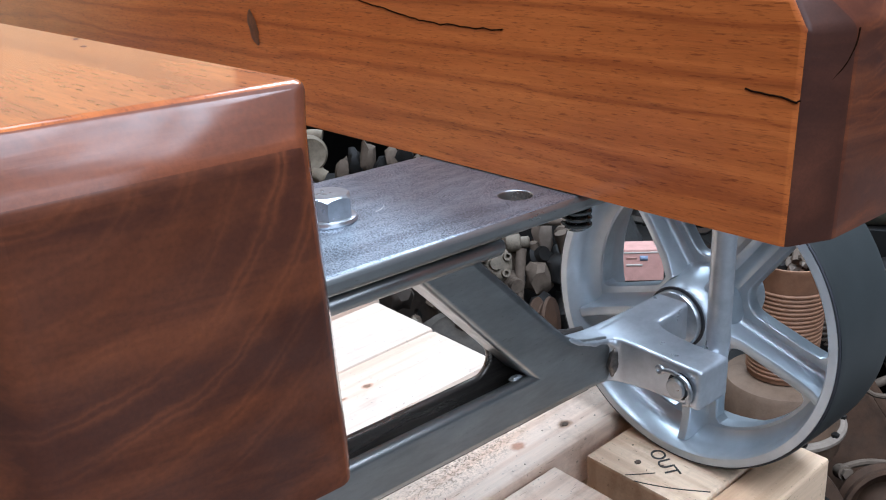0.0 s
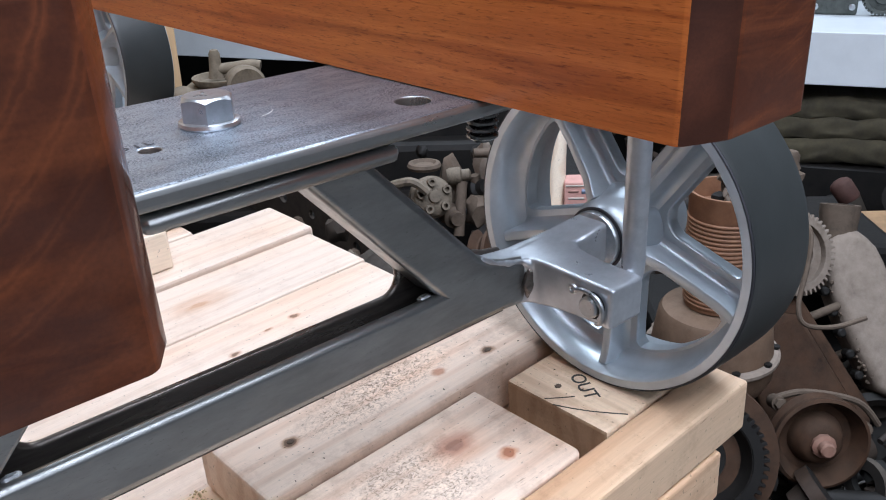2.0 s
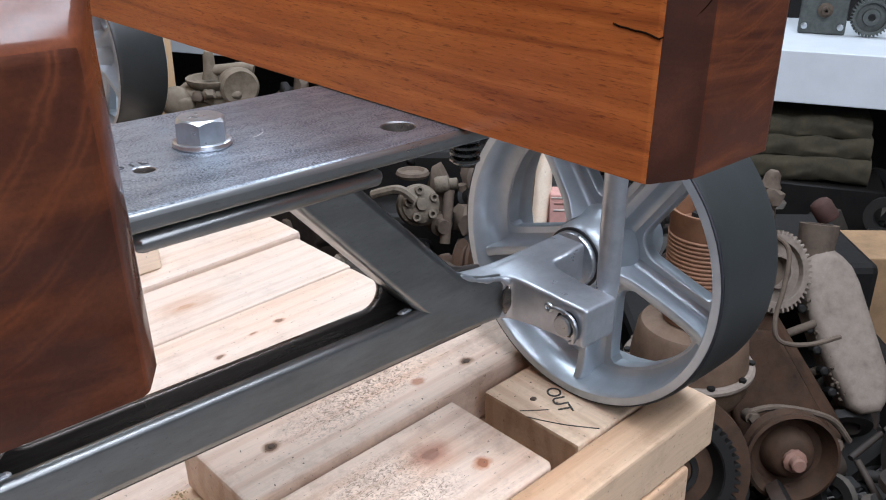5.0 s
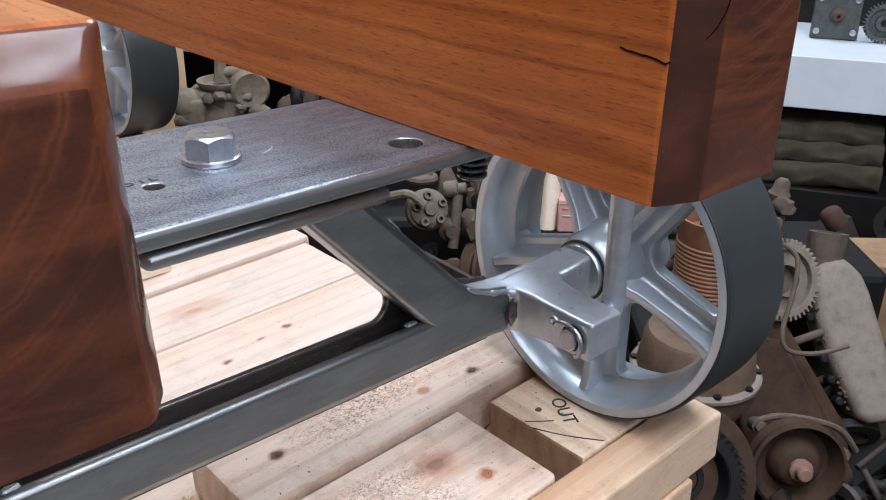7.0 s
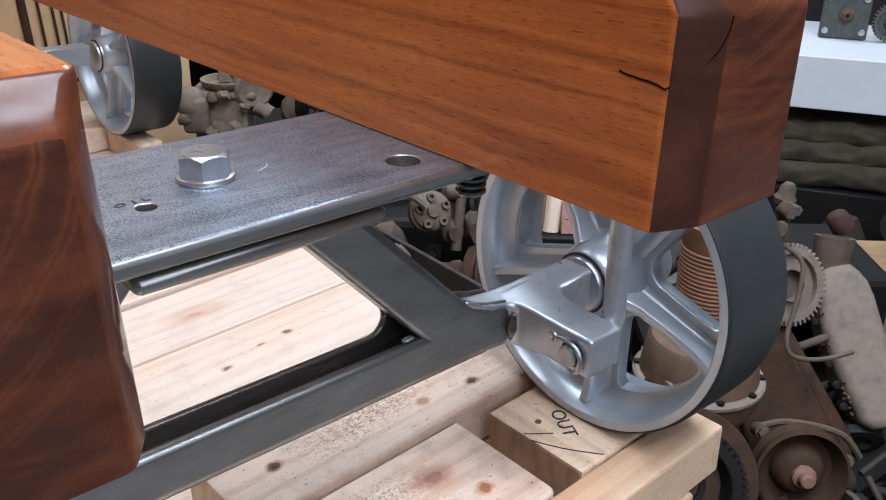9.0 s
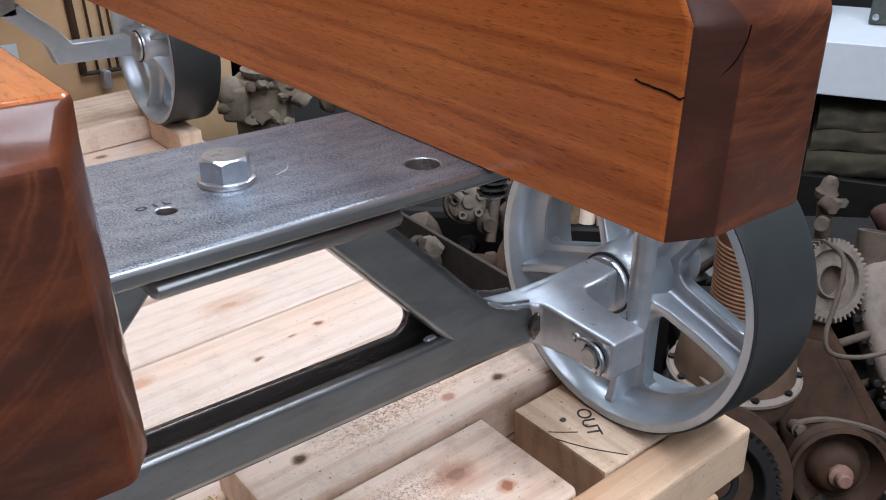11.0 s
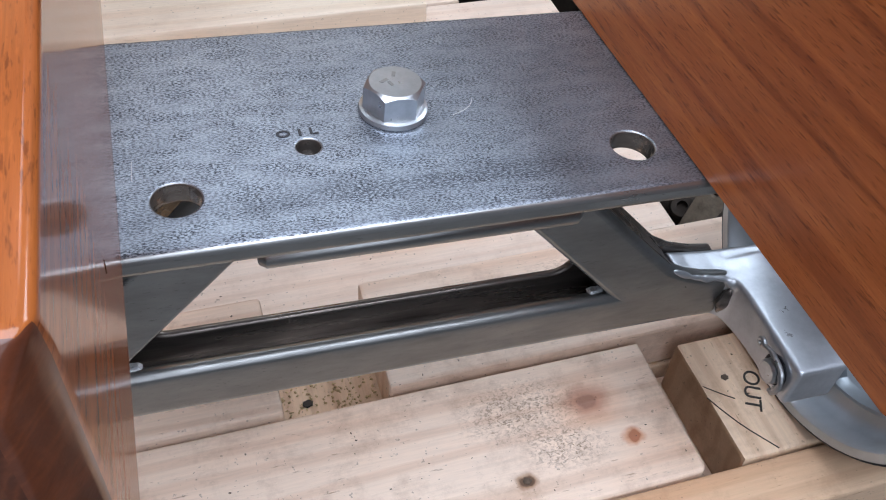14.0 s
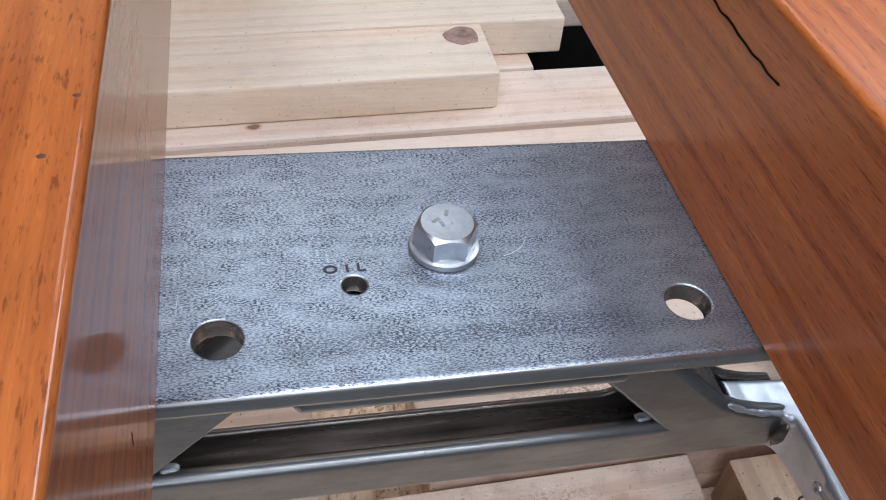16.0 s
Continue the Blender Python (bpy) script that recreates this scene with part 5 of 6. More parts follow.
for a, c in (((0.90, 0.135, -0.325), (1.01, 0.035, -0.255)), ((0.90, 0.090, -0.365), (1.02, -0.010, -0.300)), ((0.88, 0.14, -0.24), (0.97, 0.075, -0.20))):
    bm = bmesh.new()
    rod(bm, a, c, 0.006, 12)
    part("push_rod", bm, M_DUST, engine, "thin dusty rod")
bm = bmesh.new()
sweep(bm, [(0.872, 0.150, -0.075), (0.862, 0.118, -0.085), (0.842, 0.106, -0.125), (0.815, 0.098, -0.165), (0.812, 0.085, -0.188), (0.845, 0.062, -0.196), (0.885, 0.040, -0.190)], 0.0032, 8)
part("wire", bm, M_DUST, engine, "grey dusty wire")
bm = bmesh.new()
rod(bm, (0.905, 0.165, -0.16), (0.890, 0.172, -0.015), 0.010, 14)
lathe(bm, (0.890, 0.172, -0.026), (0.1, -0.1, 1), [(0, 0), (0.013, 0), (0.015, 0.008), (0.011, 0.014), (0.010, 0.024), (0.006, 0.029), (0, 0.030)], 10)
lump(bm, (0.882, 0.160, -0.030), (0.014, 0.012, 0.013), 44, 0.5, 2)
rod(bm, (0.885, 0.165, -0.055), (0.850, 0.150, -0.045), 0.009, 10)
part("pipe_union", bm, M_DUST, engine, "grey pipe union with nuts")

# gearbox with a dusty domed top, a rusty ribbed can of bits on it
gearbox = thing("gearbox", (0.690, 0.142, FLOOR), "rusty round gearbox case with a domed top", "gearbox")
for nm, prof, mt, lab in (("case", [(0, 0), (0.056, 0), (0.056, 0.205), (0.066, 0.215), (0.074, 0.232), (0.0745, 0.252), (0, 0.252)], M_BROWN, "brown dusty round case"),
                          ("flange", [(0, 0.2525), (0.078, 0.2525), (0.080, 0.255), (0.080, 0.259), (0.077, 0.262), (0, 0.262)], M_PALE, "pale worn flange rim"),
                          ("dome", [(0, 0.2625), (0.072, 0.2625), (0.070, 0.278), (0.066, 0.306), (0.062, 0.312), (0.048, 0.316), (0, 0.318)], M_BROWN, "brown dusty domed top")):
    bm = bmesh.new()
    lathe(bm, (0.690, 0.142, FLOOR), (0, 0, 1), prof, 48)
    part(nm, bm, mt, gearbox, lab)
for k in range(10):
    a = 0.3 + k * 0.628
    bm = bmesh.new()
    lathe(bm, (0.690 + 0.0745 * math.cos(a), 0.142 + 0.0745 * math.sin(a), FLOOR + 0.2620), (0, 0, 1), [(0, 0), (0.0048, 0), (0.0048, 0.0035), (0, 0.0040)], 6)
    part("flange_bolt", bm, M_GREASE_SHADE, gearbox)
bm = bmesh.new()
sweep(bm, [(0.655, 0.060, -0.300), (0.628, 0.070, -0.225), (0.618, 0.120, -0.182), (0.640, 0.180, -0.175), (0.690, 0.225, -0.195)], 0.0035, 8)
part("pipe", bm, M_PALE, gearbox, "thin pale dusty pipe")
CANZ = FLOOR + 0.3185
can = thing("ribbed_can", (0.690, 0.142, CANZ), "rust-brown ribbed steel can full of small parts", "can")
bm = bmesh.new()
prof = [(0, 0), (0.0375, 0)]
for i in range(21):
    z = 0.005 + i * 0.0052
    g = 0.0376 + 0.0034 * z / 0.115
    prof += [(g, z), (g + 0.0018, z + 0.0013), (g + 0.0018, z + 0.0029), (g, z + 0.0042)]
prof += [(0.0418, 0.116), (0.0424, 0.137), (0.0438, 0.140), (0.0438, 0.143), (0.0405, 0.143), (0.0395, 0.120), (0, 0.120)]
lathe(bm, (0.690, 0.142, CANZ), (0, 0, 1), prof, 48)
part("can_body", bm, M_ORANGE, can)
rg = random.Random(5)
for i in range(14):
    bm = bmesh.new()
    a, q = rg.uniform(0, 6.28), rg.uniform(0, 0.026)
    p = (0.690 + q * math.cos(a), 0.142 + q * math.sin(a), CANZ + 0.128 + rg.uniform(0, 0.022))
    if i % 3:
        lump(bm, p, (0.010, 0.008, 0.007), i, 0.4, 1)
    else:
        rod(bm, p, (p[0] + rg.uniform(-0.02, 0.02), p[1] + rg.uniform(-0.02, 0.02), p[2] + 0.012), 0.005, 8)
    part("small_part", bm, (M_DUST, M_PALE, M_GREASE_SHADE)[i % 3], can)

# second engine, black, with distributor, pulley and carburettor
UP0 = Vector((0, 0, 1))
eng2 = thing("black_engine", (0.76, 0.72, FLOOR), "black greasy engine with a dusty carburettor and distributor", "engine")
bm = bmesh.new()
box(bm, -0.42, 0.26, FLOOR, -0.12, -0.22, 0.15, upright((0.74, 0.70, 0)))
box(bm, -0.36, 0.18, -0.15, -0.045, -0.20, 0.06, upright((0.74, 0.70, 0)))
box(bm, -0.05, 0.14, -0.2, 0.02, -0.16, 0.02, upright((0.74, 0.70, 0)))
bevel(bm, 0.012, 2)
part("block", bm, M_GREASE_SHADE, eng2, "black greasy cylinder block")
DI = Vector((0.536, 0.462, -0.038)) - RV * 0.013
bm = bmesh.new()
lathe(bm, DI - NV * 0.030, (NV + RV * 0.3).normalized(), [(0, 0), (0.025, 0), (0.028, 0.006), (0.028, 0.020), (0.025, 0.022), (0.0245, 0.028), (0.018, 0.033), (0.009, 0.033), (0.008, 0.038), (0, 0.039)], 40)
dist = part("distributor", bm, M_DIRTY, eng2, "brown dusty distributor cap")
for i in range(5):
    a = i * 1.256 + 0.4
    bm = bmesh.new()
    ax = (NV + RV * 0.3).normalized()
    q = basis(ax)
    p = DI - NV * 0.030 + q.to_3x3() @ Vector((0.0185 * math.cos(a), 0.0185 * math.sin(a), 0.028))
    lathe(bm, p, ax, [(0.0062, 0), (0.0056, 0.010), (0.0030, 0.010), (0.0026, 0.003), (0, 0.003)], 14)
    part("terminal", bm, M_DIRTY, dist)
bm = bmesh.new()
sweep(bm, [DI + RV * -0.055 + UV * 0.012 + NV * 0.004, DI + RV * -0.020 + UV * 0.018 + NV * 0.02, DI + RV * 0.002 + UV * 0.004 + NV * 0.02], 0.006, 8)
part("clip", bm, M_DIRTY, dist)
bm = bmesh.new()
lathe(bm, DI + UV * 0.040 + RV * -0.004 - NV * 0.035, (UV + NV * 0.4).normalized(), [(0, 0), (0.021, 0), (0.023, 0.004), (0.021, 0.008), (0.016, 0.009), (0.013, 0.005), (0, 0.004)], 28)
part("cap", bm, M_DUST, eng2)
bm = bmesh.new()
lathe(bm, DI + RV * 0.040 + UV * 0.030 - NV * 0.045, (RV + UP0 * 0.1).normalized(), [(0, -0.014), (0.010, -0.014), (0.012, -0.010), (0.012, 0.004), (0.008, 0.006), (0.008, 0.016), (0.0045, 0.018), (0, 0.018)], 18)
part("condenser", bm, M_DIRTY, eng2, "grey dusty condenser can")
bm = bmesh.new()
sweep(bm, [DI + RV * 0.046 + UV * 0.022 - NV * 0.045, DI + RV * 0.043 - UV * 0.010 - NV * 0.045, DI + RV * 0.040 - UV * 0.050 - NV * 0.050], 0.0075, 10)
part("pipe", bm, M_DUST, eng2, "dusty pipe")
bm = bmesh.new()
lathe(bm, (0.545, 0.405, -0.112), (RV * 0.93 + NV * 0.35).normalized(), [(0, -0.05), (0.016, -0.05), (0.016, 0), (0.020, 0.0), (0.037, 0.003), (0.038, 0.006), (0.030, 0.012), (0.030, 0.015), (0.038, 0.021), (0.037, 0.025), (0.022, 0.027), (0.010, 0.030), (0, 0.030)], 40)
part("pulley", bm, M_RUST, eng2, "rusty double pulley")
for k, (p, sz) in enumerate((((0.60, 0.50, -0.06), (0.02, 0.02, 0.05)), ((0.63, 0.47, -0.02), (0.014, 0.014, 0.035)), ((0.56, 0.43, -0.16), (0.04, 0.035, 0.04)), ((0.48, 0.50, -0.08), (0.03, 0.025, 0.03)), ((0.65, 0.44, -0.09), (0.02, 0.02, 0.02)), ((0.50, 0.46, -0.14), (0.035, 0.03, 0.05)))):
    bm = bmesh.new()
    lump(bm, p, sz, k + 2, 0.35, 2)
    part("casting", bm, (M_DUST, M_PALE, M_RUST, M_DUST, M_GREASE_SHADE, M_GREASE_SHADE)[k], eng2, "small dusty casting")
for a, c, r in (((0.61, 0.47, -0.03), (0.625, 0.46, -0.15), 0.007), ((0.645, 0.45, -0.02), (0.66, 0.44, -0.09), 0.010), ((0.59, 0.45, 0.01), (0.66, 0.40, 0.005), 0.006)):
    bm = bmesh.new()
    rod(bm, a, c, r, 10)
    part("pipe", bm, M_DUST, eng2, "dusty pipe")
# carburettor
CB = Vector((0.480, 0.895, 0.061))
UP = Vector((0, 0, 1))
bm = bmesh.new()
box(bm, -0.046, 0.034, -0.120, -0.020, -0.03, 0.03, upright(CB))
box(bm, -0.056, 0.050, -0.026, -0.012, -0.034, 0.034, upright(CB))
box(bm, -0.062, -0.022, -0.075, -0.020, 0.02, 0.05, upright(CB))
bevel(bm, 0.007, 3)
carb = part("carburettor", bm, M_TAN, eng2, "tan dusty carburettor body")
for nm, centre, ax, prof in (("bowl", CB + RV * 0.046 - UP * 0.008 + FLAT_N * 0.022, (FLAT_N + RV * 0.5).normalized(), [(0, -0.03), (0.026, -0.03), (0.030, -0.004), (0.030, 0.004), (0.026, 0.008), (0.020, 0.006), (0, 0.004)]),
                             ("dish", CB - UP * 0.008, UP, [(0, -0.006), (0.030, -0.006), (0.040, 0.004), (0.041, 0.010), (0.036, 0.010), (0.030, 0.002), (0, 0.001)]),
                             ("float_cover", CB - RV * 0.050 - UP * 0.030 + FLAT_N * 0.03, (FLAT_N + UP * 0.4).normalized(), [(0, -0.02), (0.022, -0.02), (0.024, 0.006), (0.018, 0.016), (0.008, 0.020), (0, 0.020)]),
                             ("vent_stub", CB - RV * 0.003, UP, [(0, 0), (0.013, 0), (0.010, 0.012), (0.0085, 0.030), (0.0085, 0.036), (0.006, 0.042), (0, 0.0435)])):
    bm = bmesh.new()
    lathe(bm, centre, ax, prof, 28)
    part(nm, bm, M_TAN, carb)
bm = bmesh.new()
sweep(bm, [CB + UP * 0.012 - RV * 0.006, CB + UP * 0.015 + RV * 0.025, CB + UP * 0.018 + RV * 0.050, CB + UP * 0.016 + RV * 0.066], 0.0085, 10)
part("arm", bm, M_TAN, carb, "thick tan lever arm")
rk = random.Random(17)
for i in range(12):
    bm = bmesh.new()
    p = CB + RV * rk.uniform(-0.060, 0.060) + FLAT_N * rk.uniform(0.01, 0.045) + UP * rk.uniform(-0.075, -0.012)
    q = rk.uniform(0.008, 0.018)
    lump(bm, p, (q, q * 0.9, q * 0.8), i + 30, 0.55, 2)
    part("casting", bm, (M_TAN, M_TAN, M_DUST)[i % 3], carb)
for i in range(9):
    bm = bmesh.new()
    p = CB + RV * (0.095 + 0.020 * i) + UP * (-0.045 + 0.012 * (i % 3))
    lump(bm, p, (0.014, 0.012, 0.026), i + 60, 0.6, 2)
    part("casting", bm, (M_DUST, M_GREASE_SHADE)[i % 2], eng2)
# small greasy fittings round the distributor
for i in range(16):
    bm = bmesh.new()
    p = DI + RV * rk.uniform(-0.02, 0.14) + UV * rk.uniform(-0.11, 0.07) - NV * rk.uniform(0.03, 0.09)
    q = rk.uniform(0.008, 0.020)
    if i % 2:
        lump(bm, p, (q, q, q * 1.3), i + 90, 0.5, 2)
    else:
        ax = (NV + RV * rk.uniform(-0.8, 0.8) + UV * rk.uniform(-0.8, 0.8)).normalized()
        lathe(bm, p, ax, [(0, -0.03), (q, -0.03), (q, 0), (q * 0.7, q * 0.2), (q * 0.6, q * 0.7), (0, q * 0.7)], 14)
    part("fitting", bm, (M_GREASE_SHADE, M_DUST, M_GREASE_SHADE)[i % 3], eng2)

# perforated chassis rail lying beside the pallet
bm = bmesh.new()
to_yz = Matrix(((0, 0, 1, 0), (1, 0, 0, 0), (0, 1, 0, 0), (0, 0, 0, 1)))
slab(bm, [(0.10, -0.20), (0.90, -0.20), (0.90, -0.030), (0.10, -0.060)], [(0.40, -0.100, 0.008), (0.46, -0.085, 0.006), (0.53, -0.105, 0.008), (0.63, -0.085, 0.006), (0.70, -0.075, 0.010), (0.26, -0.11, 0.007)], 0.452, 0.458, 0.0015, to_yz)
rail = thing("chassis_rail", (0.455, 0.4, FLOOR), "brown rusty chassis rail with punched holes", "rail")
part("rail_web", bm, M_SOOT, rail)
for y in (0.12, 0.66):
    bm = bmesh.new()
    box(bm, 0.453, 0.50, y, y + 0.05, FLOOR, -0.16)
    part("leg", bm, M_GREASE_SHADE, rail)
for y, z in ((0.53, -0.115), (0.66, -0.105)):
    bm = bmesh.new()
    lathe(bm, (0.452, y, z), (-1, 0, 0), [(0, 0), (0.010, 0), (0.010, 0.007), (0.007, 0.009), (0, 0.009)], 6)
    part("bolt", bm, M_DUST, rail, "dusty bolt head")

# drum-shaped starter case with bosses, lying against the rail
case = thing("starter_motor", (0.42, 0.34, FLOOR), "grey-brown dusty starter case among greasy parts", "engine part")
CA, CB0 = Vector((0.400, 0.455, -0.098)), Vector((0.430, 0.290, -0.150))
cax = (CB0 - CA).normalized()
bm = bmesh.new()
lathe(bm, CA, cax, [(0, 0), (0.030, 0), (0.036, 0.006), (0.044, 0.010), (0.046, 0.020), (0.043, 0.024), (0.043, 0.070), (0.045, 0.073), (0.045, 0.080), (0.043, 0.083), (0.043, 0.120), (0.038, 0.128), (0.032, 0.150), (0.030, 0.185), (0.022, 0.190), (0.020, 0.200), (0, 0.201)], 40)
part("drum", bm, M_MOTTLE, case, "black greasy drum caked with dust")
for q, r in ((0.030, 0.012), (0.105, 0.014), (0.165, 0.011)):
    bm = bmesh.new()
    p = CA + cax * q + Vector((-0.024, -0.012, 0.026))
    lathe(bm, p, Vector((-0.5, -0.45, 0.75)), [(r * 1.25, -0.012), (r * 1.2, 0.004), (r, 0.007), (r * 0.5, 0.007), (r * 0.45, -0.002), (0, -0.002)], 20)
    part("boss", bm, M_SOOT, case, "dusty boss with a dark hole")
bm = bmesh.new()
box(bm, 0.395, 0.455, 0.25, 0.50, FLOOR, -0.165)
bevel(bm, 0.006, 1)
part("foot_block", bm, M_GREASE_SHADE, case, "black greasy block under the case")
bm = bmesh.new()
slab(bm, [(-0.020, -0.060), (0.016, -0.060), (0.012, -0.010), (0.018, 0.018), (0.006, 0.034), (-0.010, 0.030), (-0.014, 0.0)], [(0.001, 0.012, 0.0045)], -0.004, 0.004, 0.0012, Matrix.Translation((0.405, 0.255, -0.085)) @ basis(Vector((-0.75, -0.55, 0.35))))
part("lug", bm, M_DIRTY, case, "dusty lug with a bolt hole")
bm = bmesh.new()
lump(bm, (0.378, 0.215, -0.105), (0.020, 0.018, 0.014), 71, 0.5, 3)
part("gasket_lump", bm, M_PALE, case, "pale crusted lump")
rl = random.Random(29)
for i in range(14):
    bm = bmesh.new()
    p = CA.lerp(CB0, rl.uniform(-0.25, 1.1)) + Vector((rl.uniform(-0.012, 0.030), rl.uniform(-0.02, 0.02), rl.uniform(0.012, 0.050)))
    q = rl.uniform(0.007, 0.017)
    if i % 3:
        lump(bm, p, (q, q * 0.8, q * 1.1), i + 130, 0.6, 2)
    else:
        lathe(bm, p, Vector((rl.uniform(-1, 0), rl.uniform(-1, 0.3), 0.8)), [(0, -0.012), (q, -0.012), (q, 0.002), (q * 0.6, 0.006), (q * 0.5, 0.014), (0, 0.014)], 12)
    part("fitting", bm, (M_MOTTLE, M_DIRTY, M_SOOT)[i % 3], case)

# the crate's near-black colour holds the shade behind the wheel
# crate with a printed carton behind the wheel
bm = bmesh.new()
box(bm, -0.09, 0.11, FLOOR, -0.095, -0.12, 0.05, upright((0.74, 0.42, 0)))
bevel(bm, 0.004, 1)
lone("crate", bm, M_GREASE_SHADE, "wooden crate coloured near black for shade", "crate")
carton = thing("carton", (0.70, 0.39, -0.094), "small pink and white printed carton on a crate", "carton")
at = upright((0.705, 0.395, 0))
bm = bmesh.new()
box(bm, 0.003, 0.060, -0.0945, -0.048, -0.035, 0.0, at)
bevel(bm, 0.001, 1)
part("carton_body", bm, M_PINKPAPER, carton)
for x0, x1, z0, z1, mt in ((0.004, 0.059, -0.0535, -0.0510, M_PAPER), (0.008, 0.022, -0.0615, -0.0585, M_REDPAPER), (0.026, 0.037, -0.0640, -0.0570, M_BLUEPAPER), (0.008, 0.030, -0.0720, -0.0690, M_PAPER)):
    bm = bmesh.new()
    box(bm, x0, x1, z0, z1, 0.0002, 0.0006, at)
    part("print_bar", bm, mt, carton)
for u, r, z1, mt, lab in ((-0.029, 0.0090, 0.060, M_STICK, "brown weathered stick standing on a crate"), (-0.010, 0.0125, 0.075, M_PINE_CLEAN, "pale split stick standing on a crate")):
    bm = bmesh.new()
    lathe(bm, at @ Vector((u, -0.0945, -0.014)), at.to_3x3() @ Vector((0.05, 1, -0.06)), [(0, 0), (r, 0), (r * 1.05, 0.05), (r * 0.92, 0.10), (r, 0.13), (r * 0.85, z1 + 0.095), (0, z1 + 0.0955)], 14)
    for v in bm.verts:
        k = noise.noise(Vector((v.co.x * 60, v.co.y * 60, v.co.z * 14)))
        v.co += (v.co - (at @ Vector((u, v.co.z, -0.014)))).normalized() * k * 0.0025
    lone("stick", bm, mt, lab, "stick", "sticks on the crate")

# long white shelf across the back, with gears on it
S0, S1 = Vector((2.02, -0.27, 0)), Vector((0.62, 2.27, 0))
sd = (S1 - S0).normalized()
sn = Vector((-sd.y, sd.x, 0))
if sn.dot(Vector((-1, -1, 0))) < 0:
    sn = -sn
SM = Matrix(((sd.x, sn.x, 0, S0.x), (sd.y, sn.y, 0, S0.y), (0, 0, 1, 0), (0, 0, 0, 1)))
SL = (S1 - S0).length
shelf = thing("shelf", S0, "long white painted shelf with dark space under it", "shelf")
bm = bmesh.new()
box(bm, 0, SL, -0.020, 0.0, -0.090, 0.018, SM)
bevel(bm, 0.002, 2)
part("fascia", bm, M_SHELF, shelf, "white painted front board")
bm = bmesh.new()
box(bm, 0, SL, -0.45, -0.021, -0.006, 0.016, SM)
part("shelf_board", bm, M_SHELF, shelf)
# back board painted near black for the shade under the shelf
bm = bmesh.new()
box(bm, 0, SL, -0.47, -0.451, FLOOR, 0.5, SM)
part("back_board", bm, M_GREASE_SHADE, shelf, "back board coloured near black for shade")
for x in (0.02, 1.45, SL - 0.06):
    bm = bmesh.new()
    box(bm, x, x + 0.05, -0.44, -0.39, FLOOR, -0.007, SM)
    part("leg", bm, M_GREASE_SHADE, shelf)


def on_shelf(u, v, z=0.0165):
    return SM @ Vector((u, v, z))


gp = thing("bolted_plate", on_shelf(0.826, -0.235), "dark square flange plate with bright bolts on the shelf", "machine part")
bm = bmesh.new()
box(bm, 0.776, 0.876, -0.245, -0.228, 0.0165, 0.129, SM)
bevel(bm, 0.004, 2)
part("flange", bm, M_FLANGE, gp)
for u in (0.788, 0.864):
    for z in (0.034, 0.106):
        bm = bmesh.new()
        lathe(bm, on_shelf(u, -0.228, z), sn, [(0, 0), (0.007, 0), (0.007, 0.006), (0, 0.008)], 10)
        part("bolt", bm, M_ZINC, gp, "bright bolt head")
bm = bmesh.new()
lathe(bm, on_shelf(0.824, -0.228, 0.070), sn, [(0, 0), (0.016, 0), (0.016, 0.006), (0.009, 0.009), (0.009, 0.02), (0.004, 0.02), (0.004, 0.012), (0, 0.012)], 24)
part("shaft", bm, M_DUST, gp)
bm = bmesh.new()
gear(bm, on_shelf(0.728, -0.24, 0.0600), sn, 0.0385, 0.0433, 0.020, 34, 0.008)
gw = thing("gear_wheel", on_shelf(0.728, -0.24), "grey dusty gear wheel standing on the shelf", "gear wheel")
part("toothed_ring", bm, M_FLANGE, gw)
bm = bmesh.new()
gear_web(bm, on_shelf(0.728, -0.24, 0.0600), sn, 0.0385, 0.020, 0.008)
part("web", bm, M_FLANGE, gw)
for u, w, hgt, mt, nm in ((0.52, 0.10, 0.12, M_GREASE_SHADE, "dark gear case"), (0.28, 0.16, 0.15, M_GREASE_SHADE, "black machine casting"), (1.05, 0.12, 0.14, M_GREASE_SHADE, "black machine casting")):
    bm = bmesh.new()
    box(bm, u - w / 2, u + w / 2, -0.42, -0.27, 0.0165, hgt, SM)
    bevel(bm, 0.01, 2)
    lone("machine_casting", bm, mt, nm + " standing on the shelf", "machine part")

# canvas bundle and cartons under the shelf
# this crate, too, has the shade in its near-black colour
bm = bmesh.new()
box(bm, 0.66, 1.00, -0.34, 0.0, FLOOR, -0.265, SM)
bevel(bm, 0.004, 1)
lone("crate", bm, M_GREASE_SHADE, "wooden crate under the shelf, coloured near black for shade", "crate")
canvas = thing("folded_canvas", SM @ Vector((0.825, -0.12, -0.264)), "folded olive canvas lying under the shelf", "canvas")
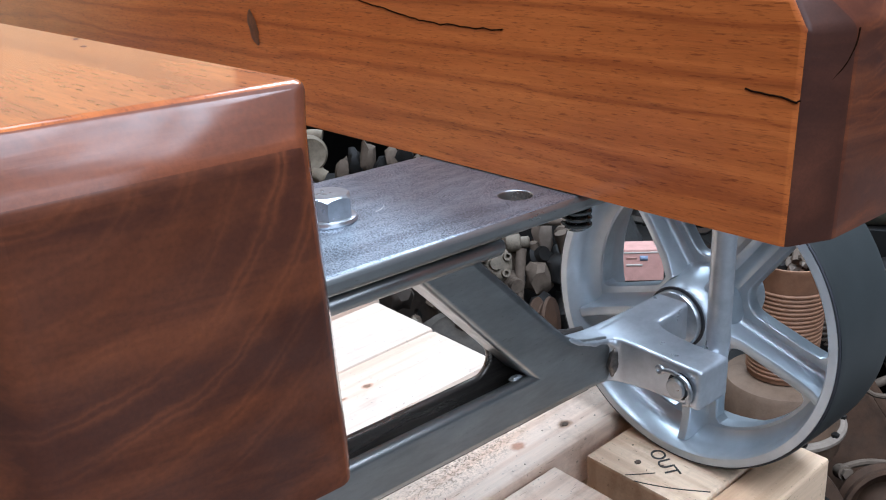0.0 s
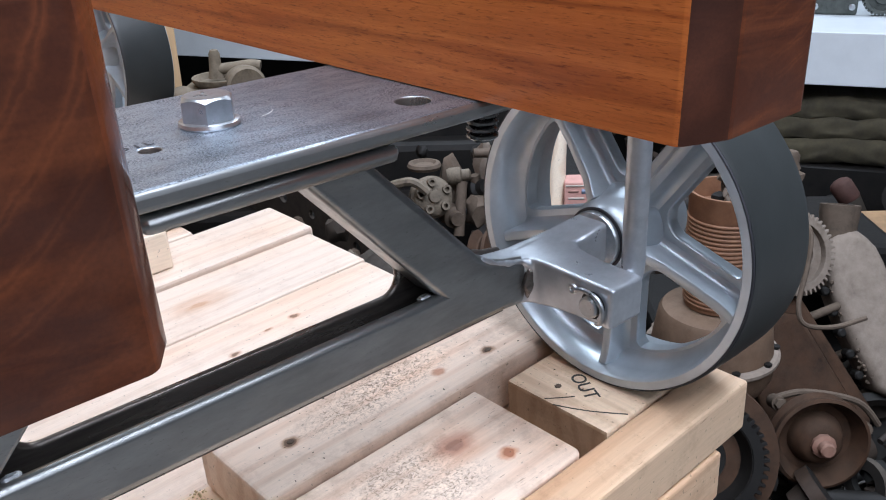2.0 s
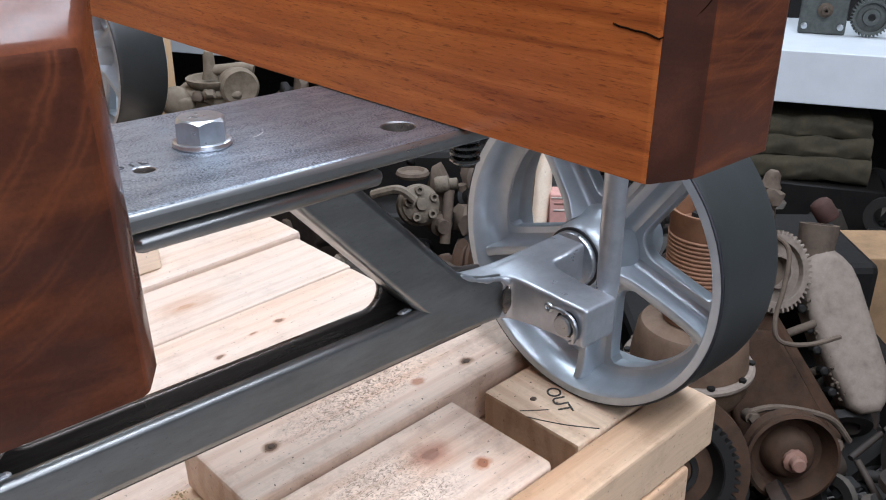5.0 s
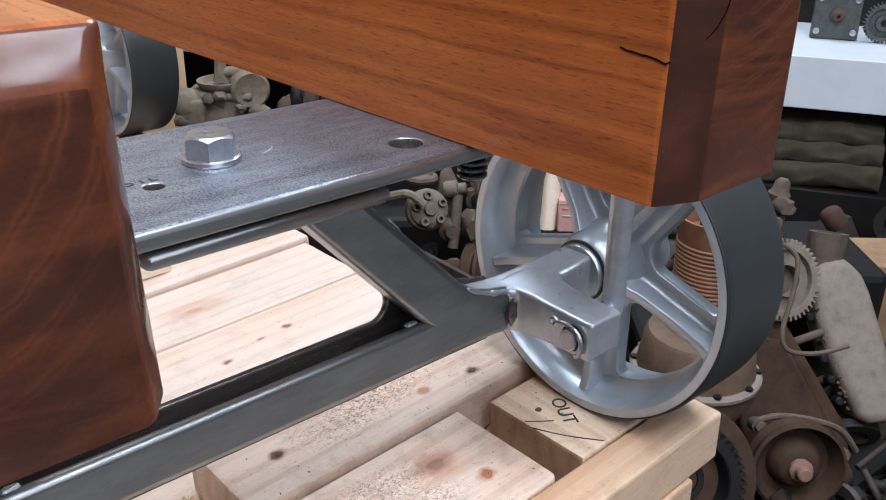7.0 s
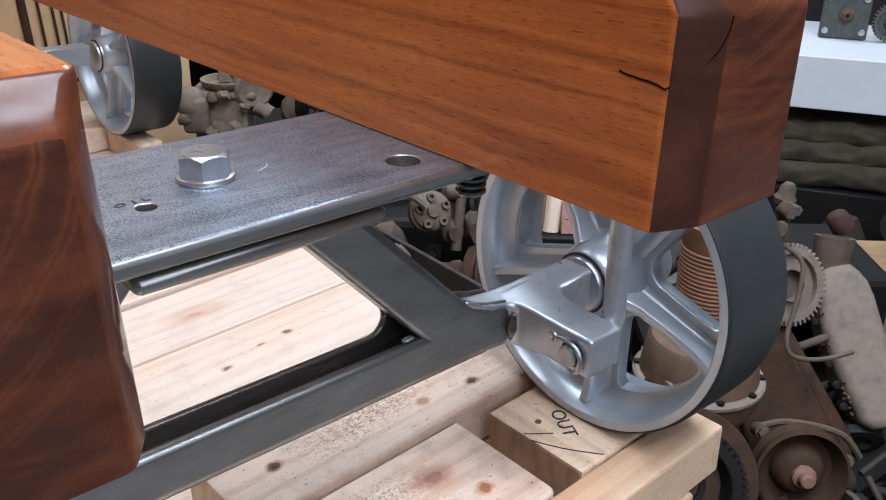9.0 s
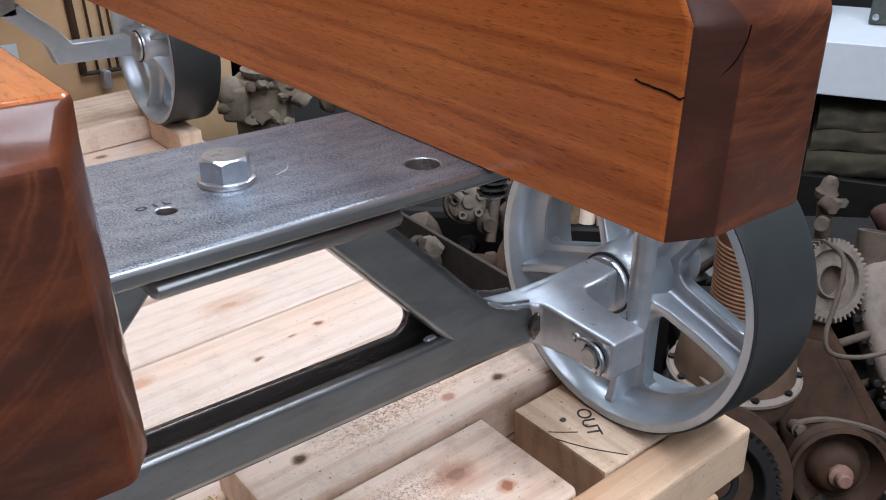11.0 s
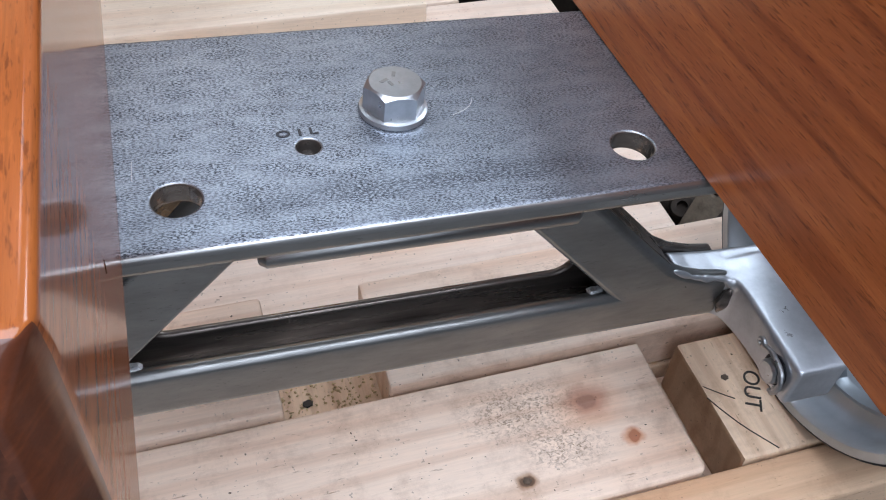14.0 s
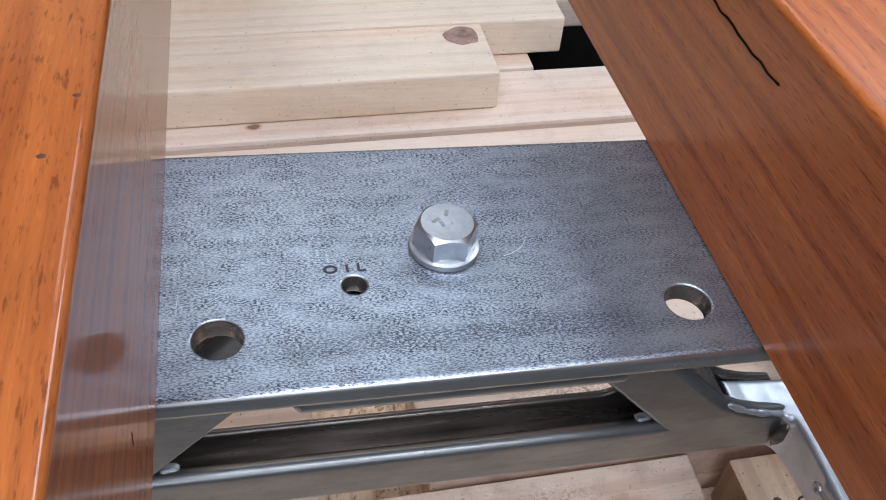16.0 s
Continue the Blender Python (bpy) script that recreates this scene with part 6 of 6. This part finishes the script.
for k, (z0, h, half, back) in enumerate(((-0.264, 0.058, 0.128, -0.004), (-0.214, 0.048, 0.124, -0.008), (-0.174, 0.050, 0.118, -0.022))):
    bm = bmesh.new()
    grid = []
    for i in range(41):
        u = -1 + i / 20
        row = []
        for q in range(25):
            a = -math.pi / 2 + math.pi * q / 24
            sag = 0.010 * noise.noise(Vector((u * 1.6, k * 3.0, 1))) - 0.006 * abs(u) ** 6 - 0.004 * u
            wrk = 0.0060 * noise.noise(Vector((u * 3.2, q * 0.16, k * 2.0)))
            row.append(bm.verts.new(SM @ Vector((0.825 + half * u, back - 0.020 + math.cos(a) * (h * 0.34 + wrk), z0 + h / 2 + math.sin(a) * h * 0.5 + sag + wrk))))
        row += [bm.verts.new(SM @ Vector((0.825 + half * u, -0.26, z0 + h))), bm.verts.new(SM @ Vector((0.825 + half * u, -0.26, z0 + 0.002)))]
        grid.append(row)
    n = len(grid[0])
    for a, b in zip(grid, grid[1:]):
        for q in range(n):
            bm.faces.new((a[q], a[(q + 1) % n], b[(q + 1) % n], b[q]))
    bm.faces.new(grid[0][::-1])
    bm.faces.new(grid[-1])
    part("fold", bm, M_BAG, canvas)
for o, w, hgt, dd in (((1.235, 0.115, 0), 0.10, 0.24, 0.12), ((1.34, -0.02, 0), 0.12, 0.17, 0.12), ((1.29, 0.23, 0), 0.07, 0.20, 0.08)):
    bm = bmesh.new()
    box(bm, -w / 2, w / 2, FLOOR, FLOOR + hgt, -dd, 0, upright(o))
    bevel(bm, 0.002, 1)
    lone("cardboard_box", bm, M_BOX, "worn tan cardboard box among machine parts", "box", "cardboard boxes on the floor")

# tan panel behind the far end of the pallet, wires hooked on it
bm = bmesh.new()
box(bm, -1.2, 0.520, 1.105, 1.120, FLOOR, 1.1)
bevel(bm, 0.002, 1)
panel = lone("plywood_panel", bm, M_CARD, "tan plywood panel standing behind the pallet", "panel")
hook = thing("wire_rack", (0.26, 1.08, 0.05), "thin dark wire rack hanging on a panel", "wire rack")
for x, w in ((0.262, 0.006), (0.285, 0.0022), (0.305, 0.0022), (0.318, 0.0022)):
    bm = bmesh.new()
    rod(bm, (x, 1.096, 0.045), (x - 0.012, 1.099, 0.32), w, 8)
    part("wire", bm, M_RUST, hook)
bm = bmesh.new()
rod(bm, (0.258, 1.094, 0.046), (0.345, 1.094, 0.046), 0.0035, 8)
part("cross_wire", bm, M_BLACK, hook)
bm = bmesh.new()
box(bm, 0.286, 0.298, 1.075, 1.098, 0.020, 0.050)
bevel(bm, 0.002, 1)
part("clamp", bm, M_SILVER, hook)
bm = bmesh.new()
box(bm, 0.105, 0.172, 1.100, 1.1045, 0.020, 0.105)
lone("notice", bm, plain("pale_blue_sheet", (0.60, 0.70, 0.76), 0.5, 0, 0.05), "pale blue sheet pinned to a panel", "sheet")

# heap of scrap on the floor, made dense and dark to stand in for shade there
rs = random.Random(11)
bm = bmesh.new()
for i in range(1150):
    if i < 850:
        x, y = rs.uniform(0.34, 1.15), rs.uniform(-0.45, 0.55)
        z = FLOOR + rs.uniform(0, 0.10) + 0.05 * max(0, noise.noise(Vector((x * 4, y * 4, 0))))
    else:
        u, v = rs.uniform(0.2, 2.4), rs.uniform(-0.3, 0.45)
        p = SM @ Vector((u, v, 0))
        x, y, z = p.x, p.y, FLOOR + rs.uniform(0, 0.16)
    s = rs.uniform(0.008, 0.040)
    q = Matrix.Translation((x, y, z)) @ pose(0, 0, 0, rs.uniform(0, 360), rs.uniform(0, 360), rs.uniform(0, 360))
    k = i % 5
    if k == 0:
        box(bm, -s, s, -s * 0.6, s * 0.6, -s * 0.4, s * 0.4, q)
    elif k == 1:
        lathe(bm, q.translation, q.to_3x3() @ Vector((0, 0, 1)), [(0, 0), (s, 0), (s, s * 0.5), (s * 0.6, s * 0.6), (s * 0.5, s * 1.2), (0, s * 1.2)], 16)
    elif k == 2:
        a = q.translation
        rod(bm, a, a + q.to_3x3() @ Vector((0, 0, s * 4)), s * 0.28, 10)
    elif k == 3:
        lathe(bm, q.translation, q.to_3x3() @ Vector((0, 0, 1)), [(s * 0.6, 0), (s * 1.1, 0), (s * 1.1, s * 0.35), (s * 0.6, s * 0.35)], 18, True)
    else:
        lump(bm, q.translation, (s, s * 0.8, s * 0.7), i, 0.5, 1)
m, nt, p = nodes_of("darkening_scrap")
geo = nt.nodes.new("ShaderNodeNewGeometry")
pick = ramp(nt, geo.outputs["Random Per Island"], [(0.0, (0.006, 0.006, 0.005)), (0.5, (0.018, 0.014, 0.011)), (0.75, (0.045, 0.026, 0.016)), (0.9, (0.06, 0.048, 0.037)), (1.0, (0.11, 0.095, 0.078))])
nn = noise_node(nt, coords(nt), 60, 6, 0.7)
link(nt, mixc(nt, 0.8, pick, ramp(nt, nn, [(0.3, grey(0.5)), (0.7, grey(1.15))]), "MULTIPLY"), p.inputs["Base Color"])
p.inputs["Roughness"].default_value = 0.7
bump(nt, p, nn, 0.3, 0.002)
lone("scrap_heap", bm, m, "heap of small greasy and rusty scrap that darkens the shaded floor", "scrap", kind="stuff")
